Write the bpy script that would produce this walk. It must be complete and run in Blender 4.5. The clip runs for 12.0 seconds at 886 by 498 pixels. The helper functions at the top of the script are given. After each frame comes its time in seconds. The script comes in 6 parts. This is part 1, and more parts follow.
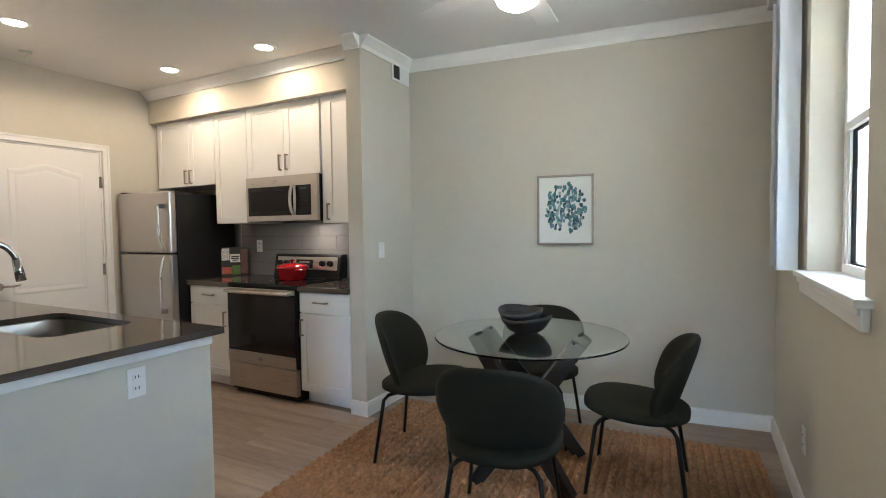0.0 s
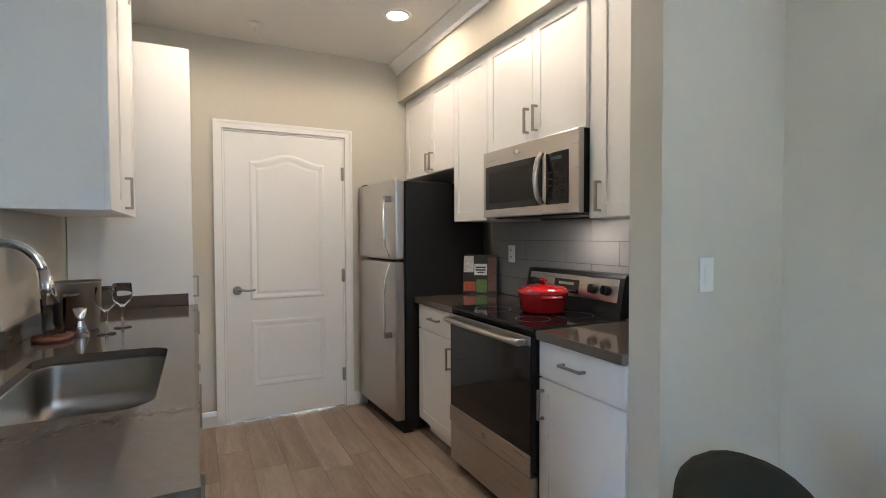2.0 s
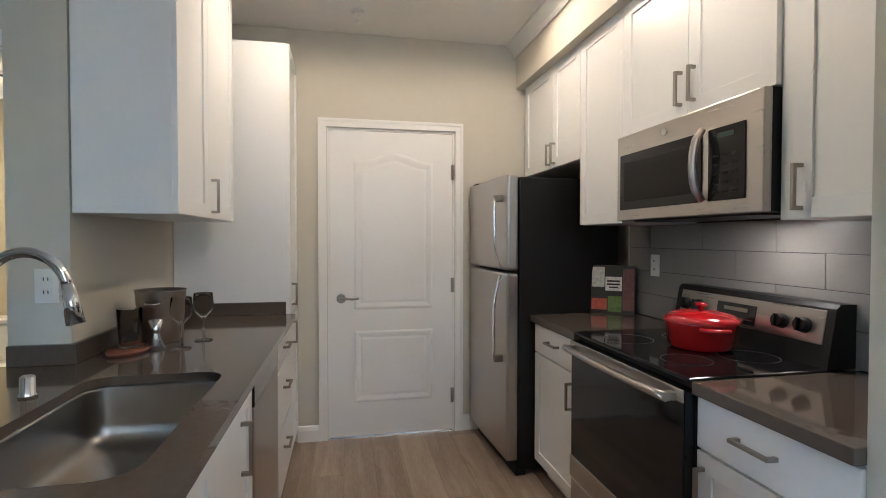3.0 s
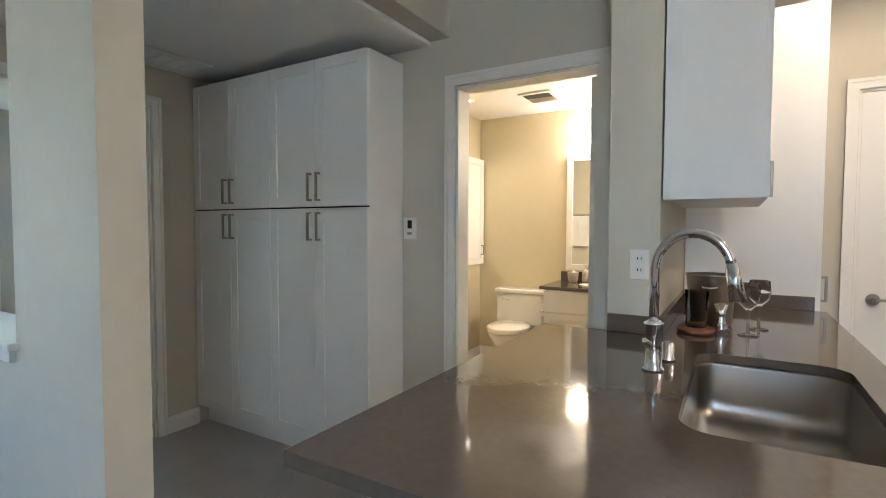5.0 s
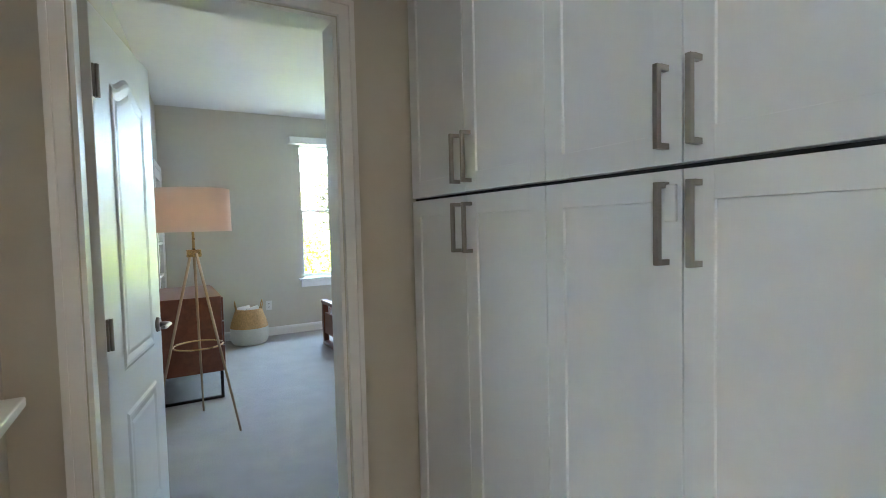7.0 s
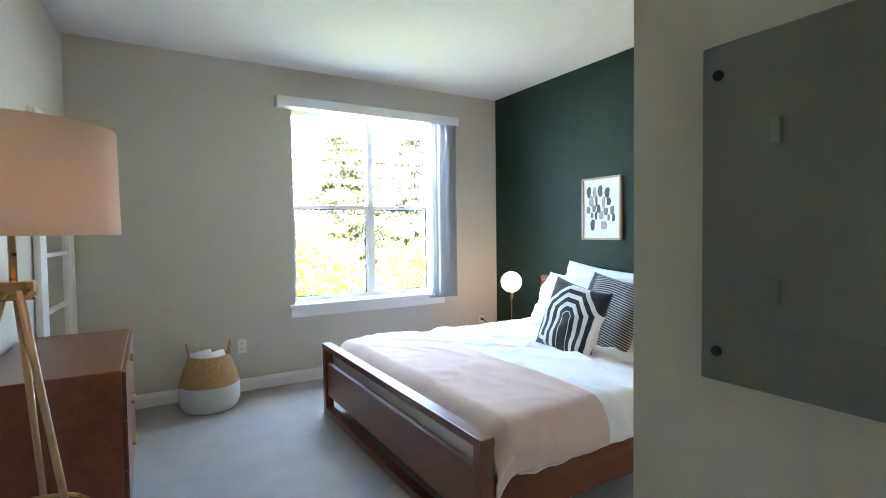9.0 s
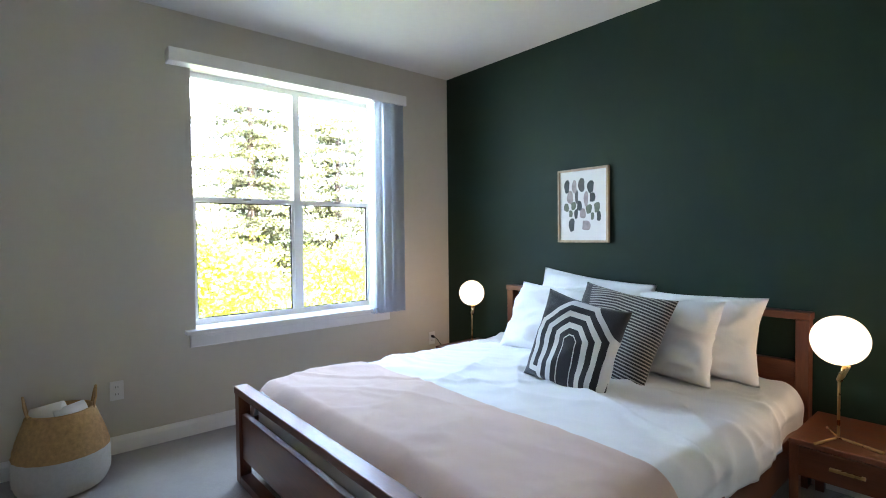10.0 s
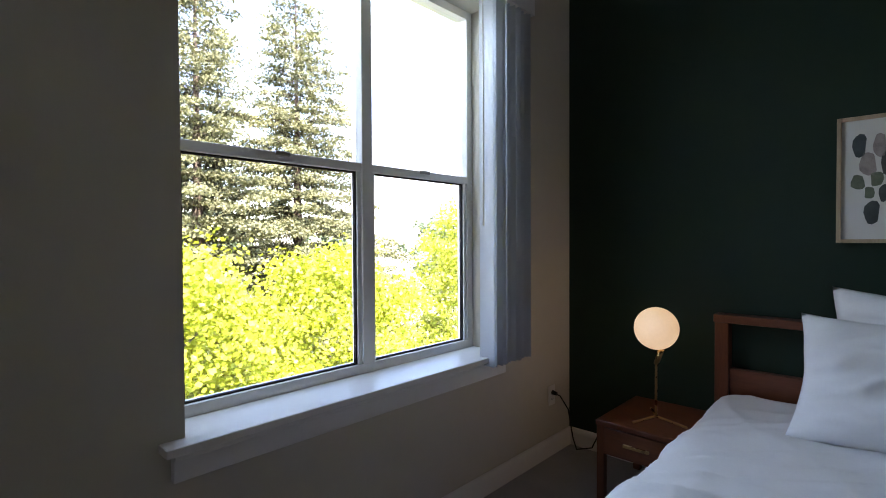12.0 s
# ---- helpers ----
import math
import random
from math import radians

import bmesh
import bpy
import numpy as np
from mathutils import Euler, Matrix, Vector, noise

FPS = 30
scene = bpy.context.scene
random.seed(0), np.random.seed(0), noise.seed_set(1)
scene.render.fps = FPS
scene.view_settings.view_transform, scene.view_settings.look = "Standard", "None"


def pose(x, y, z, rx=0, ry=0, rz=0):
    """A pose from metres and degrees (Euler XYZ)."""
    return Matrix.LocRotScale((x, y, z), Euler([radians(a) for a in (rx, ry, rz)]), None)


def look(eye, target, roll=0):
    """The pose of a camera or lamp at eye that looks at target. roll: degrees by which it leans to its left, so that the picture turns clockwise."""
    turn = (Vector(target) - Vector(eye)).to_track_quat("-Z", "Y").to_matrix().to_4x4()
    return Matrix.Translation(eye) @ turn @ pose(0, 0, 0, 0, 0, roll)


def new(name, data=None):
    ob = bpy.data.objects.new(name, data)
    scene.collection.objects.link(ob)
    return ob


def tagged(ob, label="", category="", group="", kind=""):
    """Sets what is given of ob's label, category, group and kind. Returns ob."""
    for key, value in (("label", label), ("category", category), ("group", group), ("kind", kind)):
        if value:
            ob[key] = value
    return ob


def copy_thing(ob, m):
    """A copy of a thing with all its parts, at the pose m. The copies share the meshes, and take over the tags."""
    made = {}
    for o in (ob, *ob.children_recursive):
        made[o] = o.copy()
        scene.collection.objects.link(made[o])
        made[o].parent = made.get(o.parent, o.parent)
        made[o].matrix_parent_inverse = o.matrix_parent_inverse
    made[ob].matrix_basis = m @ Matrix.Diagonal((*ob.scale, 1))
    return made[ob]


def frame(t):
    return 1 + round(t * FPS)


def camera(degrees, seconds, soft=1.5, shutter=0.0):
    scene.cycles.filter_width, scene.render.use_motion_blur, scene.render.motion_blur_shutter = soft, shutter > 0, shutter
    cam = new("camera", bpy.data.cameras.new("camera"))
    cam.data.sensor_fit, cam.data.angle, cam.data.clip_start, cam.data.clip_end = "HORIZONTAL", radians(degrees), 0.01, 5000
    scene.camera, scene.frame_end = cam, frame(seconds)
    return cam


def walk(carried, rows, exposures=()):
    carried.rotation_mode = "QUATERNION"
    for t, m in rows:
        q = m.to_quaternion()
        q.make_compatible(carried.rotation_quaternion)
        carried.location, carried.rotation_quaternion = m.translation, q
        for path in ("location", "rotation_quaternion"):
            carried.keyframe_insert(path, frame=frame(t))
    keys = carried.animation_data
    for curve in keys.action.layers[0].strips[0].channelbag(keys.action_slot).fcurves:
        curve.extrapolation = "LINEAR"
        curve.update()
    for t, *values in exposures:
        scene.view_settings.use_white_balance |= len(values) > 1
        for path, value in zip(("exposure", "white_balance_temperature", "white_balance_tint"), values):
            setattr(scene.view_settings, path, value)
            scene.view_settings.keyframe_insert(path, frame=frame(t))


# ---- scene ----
cam = camera(84.0, 12.0, soft=0.95)
PATH = [
    (0, (0.2, 0.187, 1.350), (-0.727, 1.957, 1.264), -0.8),
    (0.5, (-0.04, 0.683, 1.328), (-1.19, 2.318, 1.257), -0.7),
    (1, (-0.267, 1.12, 1.342), (-1.691, 2.522, 1.269), -0.8),
    (1.5, (-0.519, 1.483, 1.339), (-2.174, 2.604, 1.277), -0.4),
    (2, (-0.824, 1.691, 1.327), (-2.613, 2.585, 1.271), -0.2),
    (2.5, (-1.103, 1.876, 1.328), (-2.988, 2.541, 1.278), -0.2),
    (2.7, (-1.191, 1.945, 1.336), (-3.102, 2.536, 1.291), -0.1),
    (3.5, (-1.252, 1.975, 1.352), (-3.23, 1.95, 1.302), 0.3),
    (4.3, (-1.229, 1.775, 1.369), (-3.165, 1.278, 1.31), 0.7),
    (4.5, (-1.181, 1.637, 1.358), (-3.058, 0.95, 1.287), 0.4),
    (5, (-1.107, 1.299, 1.321), (-2.823, 0.276, 1.236), 0.2),
    (5.5, (-1.318, 0.942, 1.335), (-2.881, -0.301, 1.231), -0.3),
    (6, (-1.619, 0.564, 1.33), (-3.081, -0.796, 1.226), -0.6),
    (6.5, (-1.947, 0.229, 1.323), (-3.239, -1.294, 1.23), -0.8),
    (7, (-2.24, -0.126, 1.333), (-3.237, -1.857, 1.24), -1.4),
    (7.9, (-2.46, -0.93, 1.355), (-3.10, -2.823, 1.27), -1.5),
    (8.8, (-2.607, -1.787, 1.360), (-3.522, -3.563, 1.285), -1.2),
    (9, (-2.747, -2.17, 1.332), (-3.774, -3.884, 1.262), -0.7),
    (9.5, (-2.911, -2.591, 1.339), (-4.131, -4.174, 1.272), -0.7),
    (10, (-3.001, -3.034, 1.316), (-4.296, -4.557, 1.257), -0.6),
    (10.5, (-3.205, -3.47, 1.298), (-4.536, -4.962, 1.236), -0.8),
    (11, (-3.4, -3.964, 1.302), (-4.752, -5.436, 1.247), -0.4),
    (11.5, (-3.379, -4.539, 1.31), (-4.758, -5.987, 1.264), -0.3),
    (12, (-3.343, -5.081, 1.273), (-4.799, -6.451, 1.233), -0.3),
]
EXPOSURES = [(0, 5.43, 5780, 13), (1.5, 5.42, 5600, 13), (2.7, 5.25, 5450, 13), (4.3, 5.5, 5350, 12), (5.0, 5.7, 5750, 14), (5.5, 5.85, 5950, 14), (6.0, 6.0, 5950, 14), (7.2, 6.3, 5750, 15), (8.8, 6.08, 6000, 20), (9.5, 5.75, 6050, 22), (10.0, 5.4, 6100, 23), (10.5, 5.0, 6150, 24), (11.0, 4.5, 6200, 25), (11.5, 3.95, 6400, 27), (12.0, 3.35, 6550, 28)]
walk(cam, [(t, look(eye, target, roll)) for t, eye, target, roll in PATH], EXPOSURES)

# ---- world and daylight ----
world = bpy.data.worlds.new("sky_world")
scene.world = world
world.use_nodes = True
wn = world.node_tree
sky = wn.nodes.new("ShaderNodeTexSky")
sky.sky_type = "NISHITA"
sky.sun_disc = False
sky.sun_elevation = radians(50)
sky.sun_rotation = radians(20)
wn.nodes["Background"].inputs[1].default_value = 0.15
wn.links.new(sky.outputs[0], wn.nodes["Background"].inputs[0])


def lamp(name, kind, m, power, colour, size=0.1, size_y=None):
    data = bpy.data.lights.new(name, kind)
    data.energy, data.color = power, colour
    if kind == "AREA":
        data.size = size
        if size_y:
            data.shape, data.size_y = "RECTANGLE", size_y
    elif kind == "SUN":
        data.angle = size
    else:
        data.shadow_soft_size = size
    ob = new(name, data)
    ob.matrix_world = m
    return ob


lamp("sun", "SUN", look((2.5, 7, 9), (0, 0, 0)), 4.5, (1.0, 0.95, 0.86), radians(0.5))
# daylight of the sky standing in the dining and living window openings
lamp("dining_window_light", "AREA", look((0.755, 2.485, 1.8), (-5, 0.4, 1.3)), 0.165, (0.62, 0.86, 1.0), 0.8, 1.2)
lamp("living_window_light", "AREA", look((0.8, -4.98, 1.57), (0.8, 0, 1.3)), 0.16, (0.50, 0.79, 1.0), 1.1, 1.2)
# added fill strip outside, above the bedroom window, to brighten bed and carpet
lamp("bedroom_fill_strip", "AREA", look((-4.61, -7.06, 2.48), (-4.4, -4.4, 0.4)), 1.35, (0.66, 0.89, 1.0), 1.4, 0.25)
WARM = (1.0, 0.74, 0.46)

# ---- materials ----
def material(name, colour, rough=0.5, metal=0.0, vary=0.06, scale=6.0, bump=0.0, bump_scale=120.0, spec=0.5, coat=0.0, stretch=(1, 1, 1), island=0.0, emit=None, emit_strength=0.0, sheen=0.0, rough_vary=0.06):
    """Base colour with two scales of variation, roughness that varies, and a fine relief."""
    m = bpy.data.materials.new(name)
    m.use_nodes = True
    nt = m.node_tree
    b = nt.nodes["Principled BSDF"]
    N, L = nt.nodes.new, nt.links.new
    co = N("ShaderNodeTexCoord")
    mp = N("ShaderNodeMapping")
    mp.inputs["Scale"].default_value = stretch
    L(co.outputs["Object"], mp.inputs[0])
    big, small = N("ShaderNodeTexNoise"), N("ShaderNodeTexNoise")
    big.inputs["Scale"].default_value, small.inputs["Scale"].default_value = scale, scale * 14
    big.inputs["Detail"].default_value = 4
    small.inputs["Detail"].default_value = 3
    for n in (big, small):
        L(mp.outputs[0], n.inputs[0])
    mix = N("ShaderNodeMix")
    mix.data_type = "FLOAT"
    mix.inputs[0].default_value = 0.4
    L(big.outputs[0], mix.inputs[2])
    L(small.outputs[0], mix.inputs[3])
    ramp = N("ShaderNodeMapRange")
    ramp.inputs[1].default_value, ramp.inputs[2].default_value = 0.3, 0.7
    ramp.inputs[3].default_value, ramp.inputs[4].default_value = 1 - vary, 1 + vary
    L(mix.outputs[0], ramp.inputs[0])
    value = ramp.outputs[0]
    if island:
        info = N("ShaderNodeObjectInfo")
        r2 = N("ShaderNodeMapRange")
        r2.inputs[3].default_value, r2.inputs[4].default_value = 1 - island, 1 + island
        L(info.outputs["Random"], r2.inputs[0])
        mul = N("ShaderNodeMath")
        mul.operation = "MULTIPLY"
        L(value, mul.inputs[0])
        L(r2.outputs[0], mul.inputs[1])
        value = mul.outputs[0]
    tint = N("ShaderNodeVectorMath")
    tint.operation = "SCALE"
    tint.inputs[0].default_value = colour
    L(value, tint.inputs["Scale"])
    L(tint.outputs[0], b.inputs["Base Color"])
    rr = N("ShaderNodeMapRange")
    rr.inputs[3].default_value, rr.inputs[4].default_value = max(0.02, rough - rough_vary), min(1, rough + rough_vary)
    L(big.outputs[0], rr.inputs[0])
    L(rr.outputs[0], b.inputs["Roughness"])
    b.inputs["Metallic"].default_value = metal
    b.inputs["Specular IOR Level"].default_value = spec
    b.inputs["Coat Weight"].default_value = coat
    b.inputs["Sheen Weight"].default_value = sheen
    if bump:
        n3 = N("ShaderNodeTexNoise")
        n3.inputs["Scale"].default_value = bump_scale
        n3.inputs["Detail"].default_value = 3
        L(mp.outputs[0], n3.inputs[0])
        bp = N("ShaderNodeBump")
        bp.inputs["Strength"].default_value = bump
        bp.inputs["Distance"].default_value = 0.004
        L(n3.outputs[0], bp.inputs["Height"])
        L(bp.outputs[0], b.inputs["Normal"])
    if emit:
        b.inputs["Emission Color"].default_value = (*emit, 1)
        b.inputs["Emission Strength"].default_value = emit_strength
    return m


def glass_material(name, colour=(0.95, 1.0, 0.98), rough=0.0):
    m = bpy.data.materials.new(name)
    m.use_nodes = True
    b = m.node_tree.nodes["Principled BSDF"]
    b.inputs["Base Color"].default_value = (*colour, 1)
    b.inputs["Roughness"].default_value = rough
    b.inputs["Transmission Weight"].default_value = 1.0
    b.inputs["IOR"].default_value = 1.45
    return m


def wood_material(name, dark, light, rough=0.4, scale=2.0, along="x", coat=0.0, island=0.0, bump=0.15):
    """Long grain along one local axis."""
    m = bpy.data.materials.new(name)
    m.use_nodes = True
    nt = m.node_tree
    b = nt.nodes["Principled BSDF"]
    N, L = nt.nodes.new, nt.links.new
    co, mp = N("ShaderNodeTexCoord"), N("ShaderNodeMapping")
    s = {"x": (1, 9, 9), "y": (9, 1, 9), "z": (9, 9, 1)}[along]
    mp.inputs["Scale"].default_value = s
    info = N("ShaderNodeObjectInfo")
    off = N("ShaderNodeVectorMath")
    off.operation = "SCALE"
    off.inputs[0].default_value = (7.3, 3.1, 5.7)
    L(info.outputs["Random"], off.inputs["Scale"])
    add = N("ShaderNodeVectorMath")
    L(co.outputs["Object"], add.inputs[0])
    L(off.outputs[0], add.inputs[1])
    L(add.outputs[0], mp.inputs[0])
    n1, n2 = N("ShaderNodeTexNoise"), N("ShaderNodeTexNoise")
    n1.inputs["Scale"].default_value, n1.inputs["Detail"].default_value, n1.inputs["Distortion"].default_value = scale, 5, 0.6
    n2.inputs["Scale"].default_value, n2.inputs["Detail"].default_value = scale * 9, 3
    L(mp.outputs[0], n1.inputs[0])
    L(mp.outputs[0], n2.inputs[0])
    mix = N("ShaderNodeMix")
    mix.data_type = "FLOAT"
    mix.inputs[0].default_value = 0.35
    L(n1.outputs[0], mix.inputs[2])
    L(n2.outputs[0], mix.inputs[3])
    value = mix.outputs[0]
    if island:
        r2 = N("ShaderNodeMapRange")
        r2.inputs[3].default_value, r2.inputs[4].default_value = -island, island
        L(info.outputs["Random"], r2.inputs[0])
        ad = N("ShaderNodeMath")
        L(value, ad.inputs[0])
        L(r2.outputs[0], ad.inputs[1])
        value = ad.outputs[0]
    ramp = N("ShaderNodeValToRGB")
    ramp.color_ramp.elements[0].position, ramp.color_ramp.elements[1].position = 0.3, 0.7
    ramp.color_ramp.elements[0].color, ramp.color_ramp.elements[1].color = (*dark, 1), (*light, 1)
    L(value, ramp.inputs[0])
    L(ramp.outputs[0], b.inputs["Base Color"])
    rr = N("ShaderNodeMapRange")
    rr.inputs[3].default_value, rr.inputs[4].default_value = rough - 0.08, rough + 0.1
    L(n1.outputs[0], rr.inputs[0])
    L(rr.outputs[0], b.inputs["Roughness"])
    b.inputs["Coat Weight"].default_value = coat
    bp = N("ShaderNodeBump")
    bp.inputs["Strength"].default_value, bp.inputs["Distance"].default_value = bump, 0.002
    L(n2.outputs[0], bp.inputs["Height"])
    L(bp.outputs[0], b.inputs["Normal"])
    return m


def brushed_material(name, colour, rough, stretch):
    m = material(name, colour, rough, 1.0, 0.012, 4.0, 0.0, 60.0, stretch=stretch, rough_vary=0.02)
    m.node_tree.nodes["Principled BSDF"].inputs["Anisotropic"].default_value = 0.5
    return m


PAINT = material("greige_wall_paint", (0.58, 0.545, 0.465), 0.75, 0, 0.03, 1.2, 0.12, 260)
GREEN = material("dark_green_wall_paint", (0.0105, 0.0305, 0.0195), 0.7, 0, 0.06, 1.2, 0.12, 260, spec=0.35)
BATHP = material("cream_bathroom_paint", (0.62, 0.545, 0.37), 0.6, 0, 0.03, 1.2, 0.12, 260)
CEILING = material("white_ceiling_paint", (0.78, 0.77, 0.74), 0.85, 0, 0.03, 1.5, 0.2, 180)
TRIM = material("white_trim_paint", (0.80, 0.79, 0.76), 0.38, 0, 0.03, 3, 0.05, 60)
CAB = material("white_cabinet_lacquer", (0.80, 0.80, 0.79), 0.35, 0, 0.02, 3, 0.04, 80)
DOORW = material("white_door_paint", (0.80, 0.79, 0.77), 0.4, 0, 0.02, 3, 0.06, 90)
QUARTZ = material("brown_grey_quartz", (0.108, 0.088, 0.073), 0.08, 0, 0.10, 55, 0.0, 60, rough_vary=0.015)
STEEL = brushed_material("brushed_steel", (0.50, 0.47, 0.44), 0.30, (40, 40, 1))
STEELH = brushed_material("brushed_steel_sideways", (0.50, 0.47, 0.44), 0.28, (1, 40, 40))
SINKM = material("sink_steel", (0.43, 0.405, 0.375), 0.30, 1.0, 0.03, 3, rough_vary=0.04)
CHROME = material("chrome", (0.72, 0.73, 0.75), 0.08, 1.0, 0.02, 4)
NICKEL = material("satin_nickel", (0.34, 0.31, 0.28), 0.32, 1.0, 0.04, 20)
BLACK = material("black_appliance_paint", (0.009, 0.0085, 0.0085), 0.45, 0, 0.1, 6, 0.1, 300, spec=0.3)
BLACKG = material("black_glass", (0.008, 0.008, 0.009), 0.06, 0, 0.05, 4, spec=0.35)
DARKM = material("black_metal", (0.015, 0.013, 0.012), 0.42, 0.6, 0.1, 12)
GAP = material("dark_gap", (0.02, 0.018, 0.016), 0.8)
PLASTIC = material("white_plastic", (0.76, 0.75, 0.72), 0.35, 0, 0.02, 8)
PORCELAIN = material("white_porcelain", (0.80, 0.78, 0.73), 0.12, 0, 0.02, 4, coat=0.4)
SPLASH = material("grey_tile", (0.22, 0.205, 0.19), 0.25, 0, 0.06, 5, island=0.04)
GLASS = glass_material("clear_glass")
TGLASS = glass_material("table_glass", (0.94, 0.985, 0.965))
THIN = glass_material("thin_glass", (0.98, 0.99, 0.99))
THIN.node_tree.nodes["Principled BSDF"].inputs["IOR"].default_value = 1.06
MIRROR = material("mirror", (0.86, 0.88, 0.87), 0.02, 1.0, 0.0, 4, rough_vary=0.0)
FLOORW = wood_material("greige_vinyl_plank", (0.215, 0.155, 0.115), (0.43, 0.335, 0.26), 0.42, 1.6, "x", island=0.10, bump=0.1)
CARPET = material("grey_carpet", (0.33, 0.31, 0.30), 0.95, 0, 0.16, 5, 0.9, 420, sheen=0.3)
JUTE = material("jute_braid", (0.40, 0.215, 0.105), 0.9, 0, 0.4, 40, 0.8, 500)
REDWOOD = wood_material("red_brown_wood", (0.105, 0.030, 0.013), (0.20, 0.065, 0.028), 0.32, 2.2, "y", 0.2)
REDWOODX = wood_material("red_brown_wood_along_x", (0.105, 0.030, 0.013), (0.20, 0.065, 0.028), 0.32, 2.2, "x", 0.2)
REDWOODZ = wood_material("red_brown_wood_upright", (0.105, 0.030, 0.013), (0.20, 0.065, 0.028), 0.32, 2.2, "z", 0.2)
LINEN = material("white_bed_linen", (0.78, 0.78, 0.79), 0.85, 0, 0.03, 6, 0.25, 500, sheen=0.2)
def crease(m, scale, height):
    """Soft cloth creases under the fine weave."""
    nt = m.node_tree
    N, L = nt.nodes.new, nt.links.new
    fine = [n for n in nt.nodes if n.type == "BUMP"][0]
    co, n1, bp = N("ShaderNodeTexCoord"), N("ShaderNodeTexNoise"), N("ShaderNodeBump")
    mp = N("ShaderNodeMapping")
    mp.inputs["Scale"].default_value = (1.0, 2.2, 1.4)
    mp.inputs["Rotation"].default_value = (0.3, 0.2, 0.7)
    L(co.outputs["Object"], mp.inputs[0])
    L(mp.outputs[0], n1.inputs[0])
    n1.noise_type = "RIDGED_MULTIFRACTAL"
    n1.inputs["Scale"].default_value, n1.inputs["Detail"].default_value, n1.inputs["Distortion"].default_value = scale, 2.5, 0.9
    bp.inputs["Strength"].default_value, bp.inputs["Distance"].default_value = 0.5, height
    L(n1.outputs[0], bp.inputs["Height"])
    L(bp.outputs[0], fine.inputs["Normal"])


crease(LINEN, 3.0, 0.006)
PINK = material("pale_pink_throw", (0.65, 0.465, 0.395), 0.9, 0, 0.05, 8, 0.4, 400, sheen=0.3)
OLIVE = material("dark_olive_velvet", (0.021, 0.0195, 0.013), 0.85, 0, 0.2, 14, 0.2, 300, spec=0.2)
BLACKW = wood_material("black_stained_wood", (0.008, 0.006, 0.005), (0.022, 0.016, 0.013), 0.4, 3, "z")
BRASS = material("brushed_brass", (0.50, 0.33, 0.14), 0.28, 1.0, 0.05, 20)
BLIND = material("vertical_blind_vinyl", (0.60, 0.63, 0.68), 0.5, 0, 0.03, 8)

# ---- builders ----
def box(bm, x0, x1, y0, y1, z0, z1, bev=0.0):
    vs = [bm.verts.new(c) for c in ((x0, y0, z0), (x1, y0, z0), (x1, y1, z0), (x0, y1, z0), (x0, y0, z1), (x1, y0, z1), (x1, y1, z1), (x0, y1, z1))]
    fs = [bm.faces.new([vs[i] for i in q]) for q in ((0, 3, 2, 1), (4, 5, 6, 7), (0, 1, 5, 4), (1, 2, 6, 5), (2, 3, 7, 6), (3, 0, 4, 7))]
    if bev:
        es = {e for f in fs for e in f.edges}
        bmesh.ops.bevel(bm, geom=list(es), offset=bev, segments=2, affect="EDGES", profile=0.5)
    return bm


def boxes(*rows):
    bm = bmesh.new()
    for r in rows:
        box(bm, *r)
    return bm


def frustum(bm, p0, p1, r0, r1, n=12, caps=True):
    """A tapered rod from p0 to p1."""
    p0, p1 = Vector(p0), Vector(p1)
    d = (p1 - p0).normalized()
    u = d.orthogonal().normalized()
    v = d.cross(u)
    rings = []
    for p, r in ((p0, r0), (p1, r1)):
        rings.append([bm.verts.new(p + r * (math.cos(a) * u + math.sin(a) * v)) for a in (2 * math.pi * k / n for k in range(n))])
    for k in range(n):
        f = bm.faces.new((rings[0][k], rings[0][(k + 1) % n], rings[1][(k + 1) % n], rings[1][k]))
        f.smooth = True
    if caps:
        bm.faces.new(list(reversed(rings[0])))
        bm.faces.new(rings[1])
    return bm


def lathe(bm, profile, n=32, centre=(0, 0, 0), sx=1.0, sy=1.0):
    """Turns (radius, height) pairs round z."""
    rings = []
    cx, cy, cz = centre
    for r, z in profile:
        if r < 1e-5:
            rings.append([bm.verts.new((cx, cy, cz + z))])
        else:
            rings.append([bm.verts.new((cx + sx * r * math.cos(2 * math.pi * k / n), cy + sy * r * math.sin(2 * math.pi * k / n), cz + z)) for k in range(n)])
    for a, b in zip(rings, rings[1:]):
        for k in range(n):
            q = [a[k % len(a)], a[(k + 1) % len(a)], b[(k + 1) % len(b)], b[k % len(b)]]
            u = []
            for w in q:
                if w not in u:
                    u.append(w)
            if len(u) > 2:
                bm.faces.new(u).smooth = True
    return bm


def tube(bm, points, r, n=10):
    """A round bar along a list of points."""
    pts = [Vector(p) for p in points]
    rings = []
    u = None
    for i, p in enumerate(pts):
        d = (pts[min(i + 1, len(pts) - 1)] - pts[max(i - 1, 0)]).normalized()
        u = d.orthogonal().normalized() if u is None else (u - u.dot(d) * d).normalized()
        v = d.cross(u)
        rings.append([bm.verts.new(p + r * (math.cos(2 * math.pi * k / n) * u + math.sin(2 * math.pi * k / n) * v)) for k in range(n)])
    for a, b in zip(rings, rings[1:]):
        for k in range(n):
            bm.faces.new((a[k], a[(k + 1) % n], b[(k + 1) % n], b[k])).smooth = True
    bm.faces.new(list(reversed(rings[0])))
    bm.faces.new(rings[-1])
    return bm


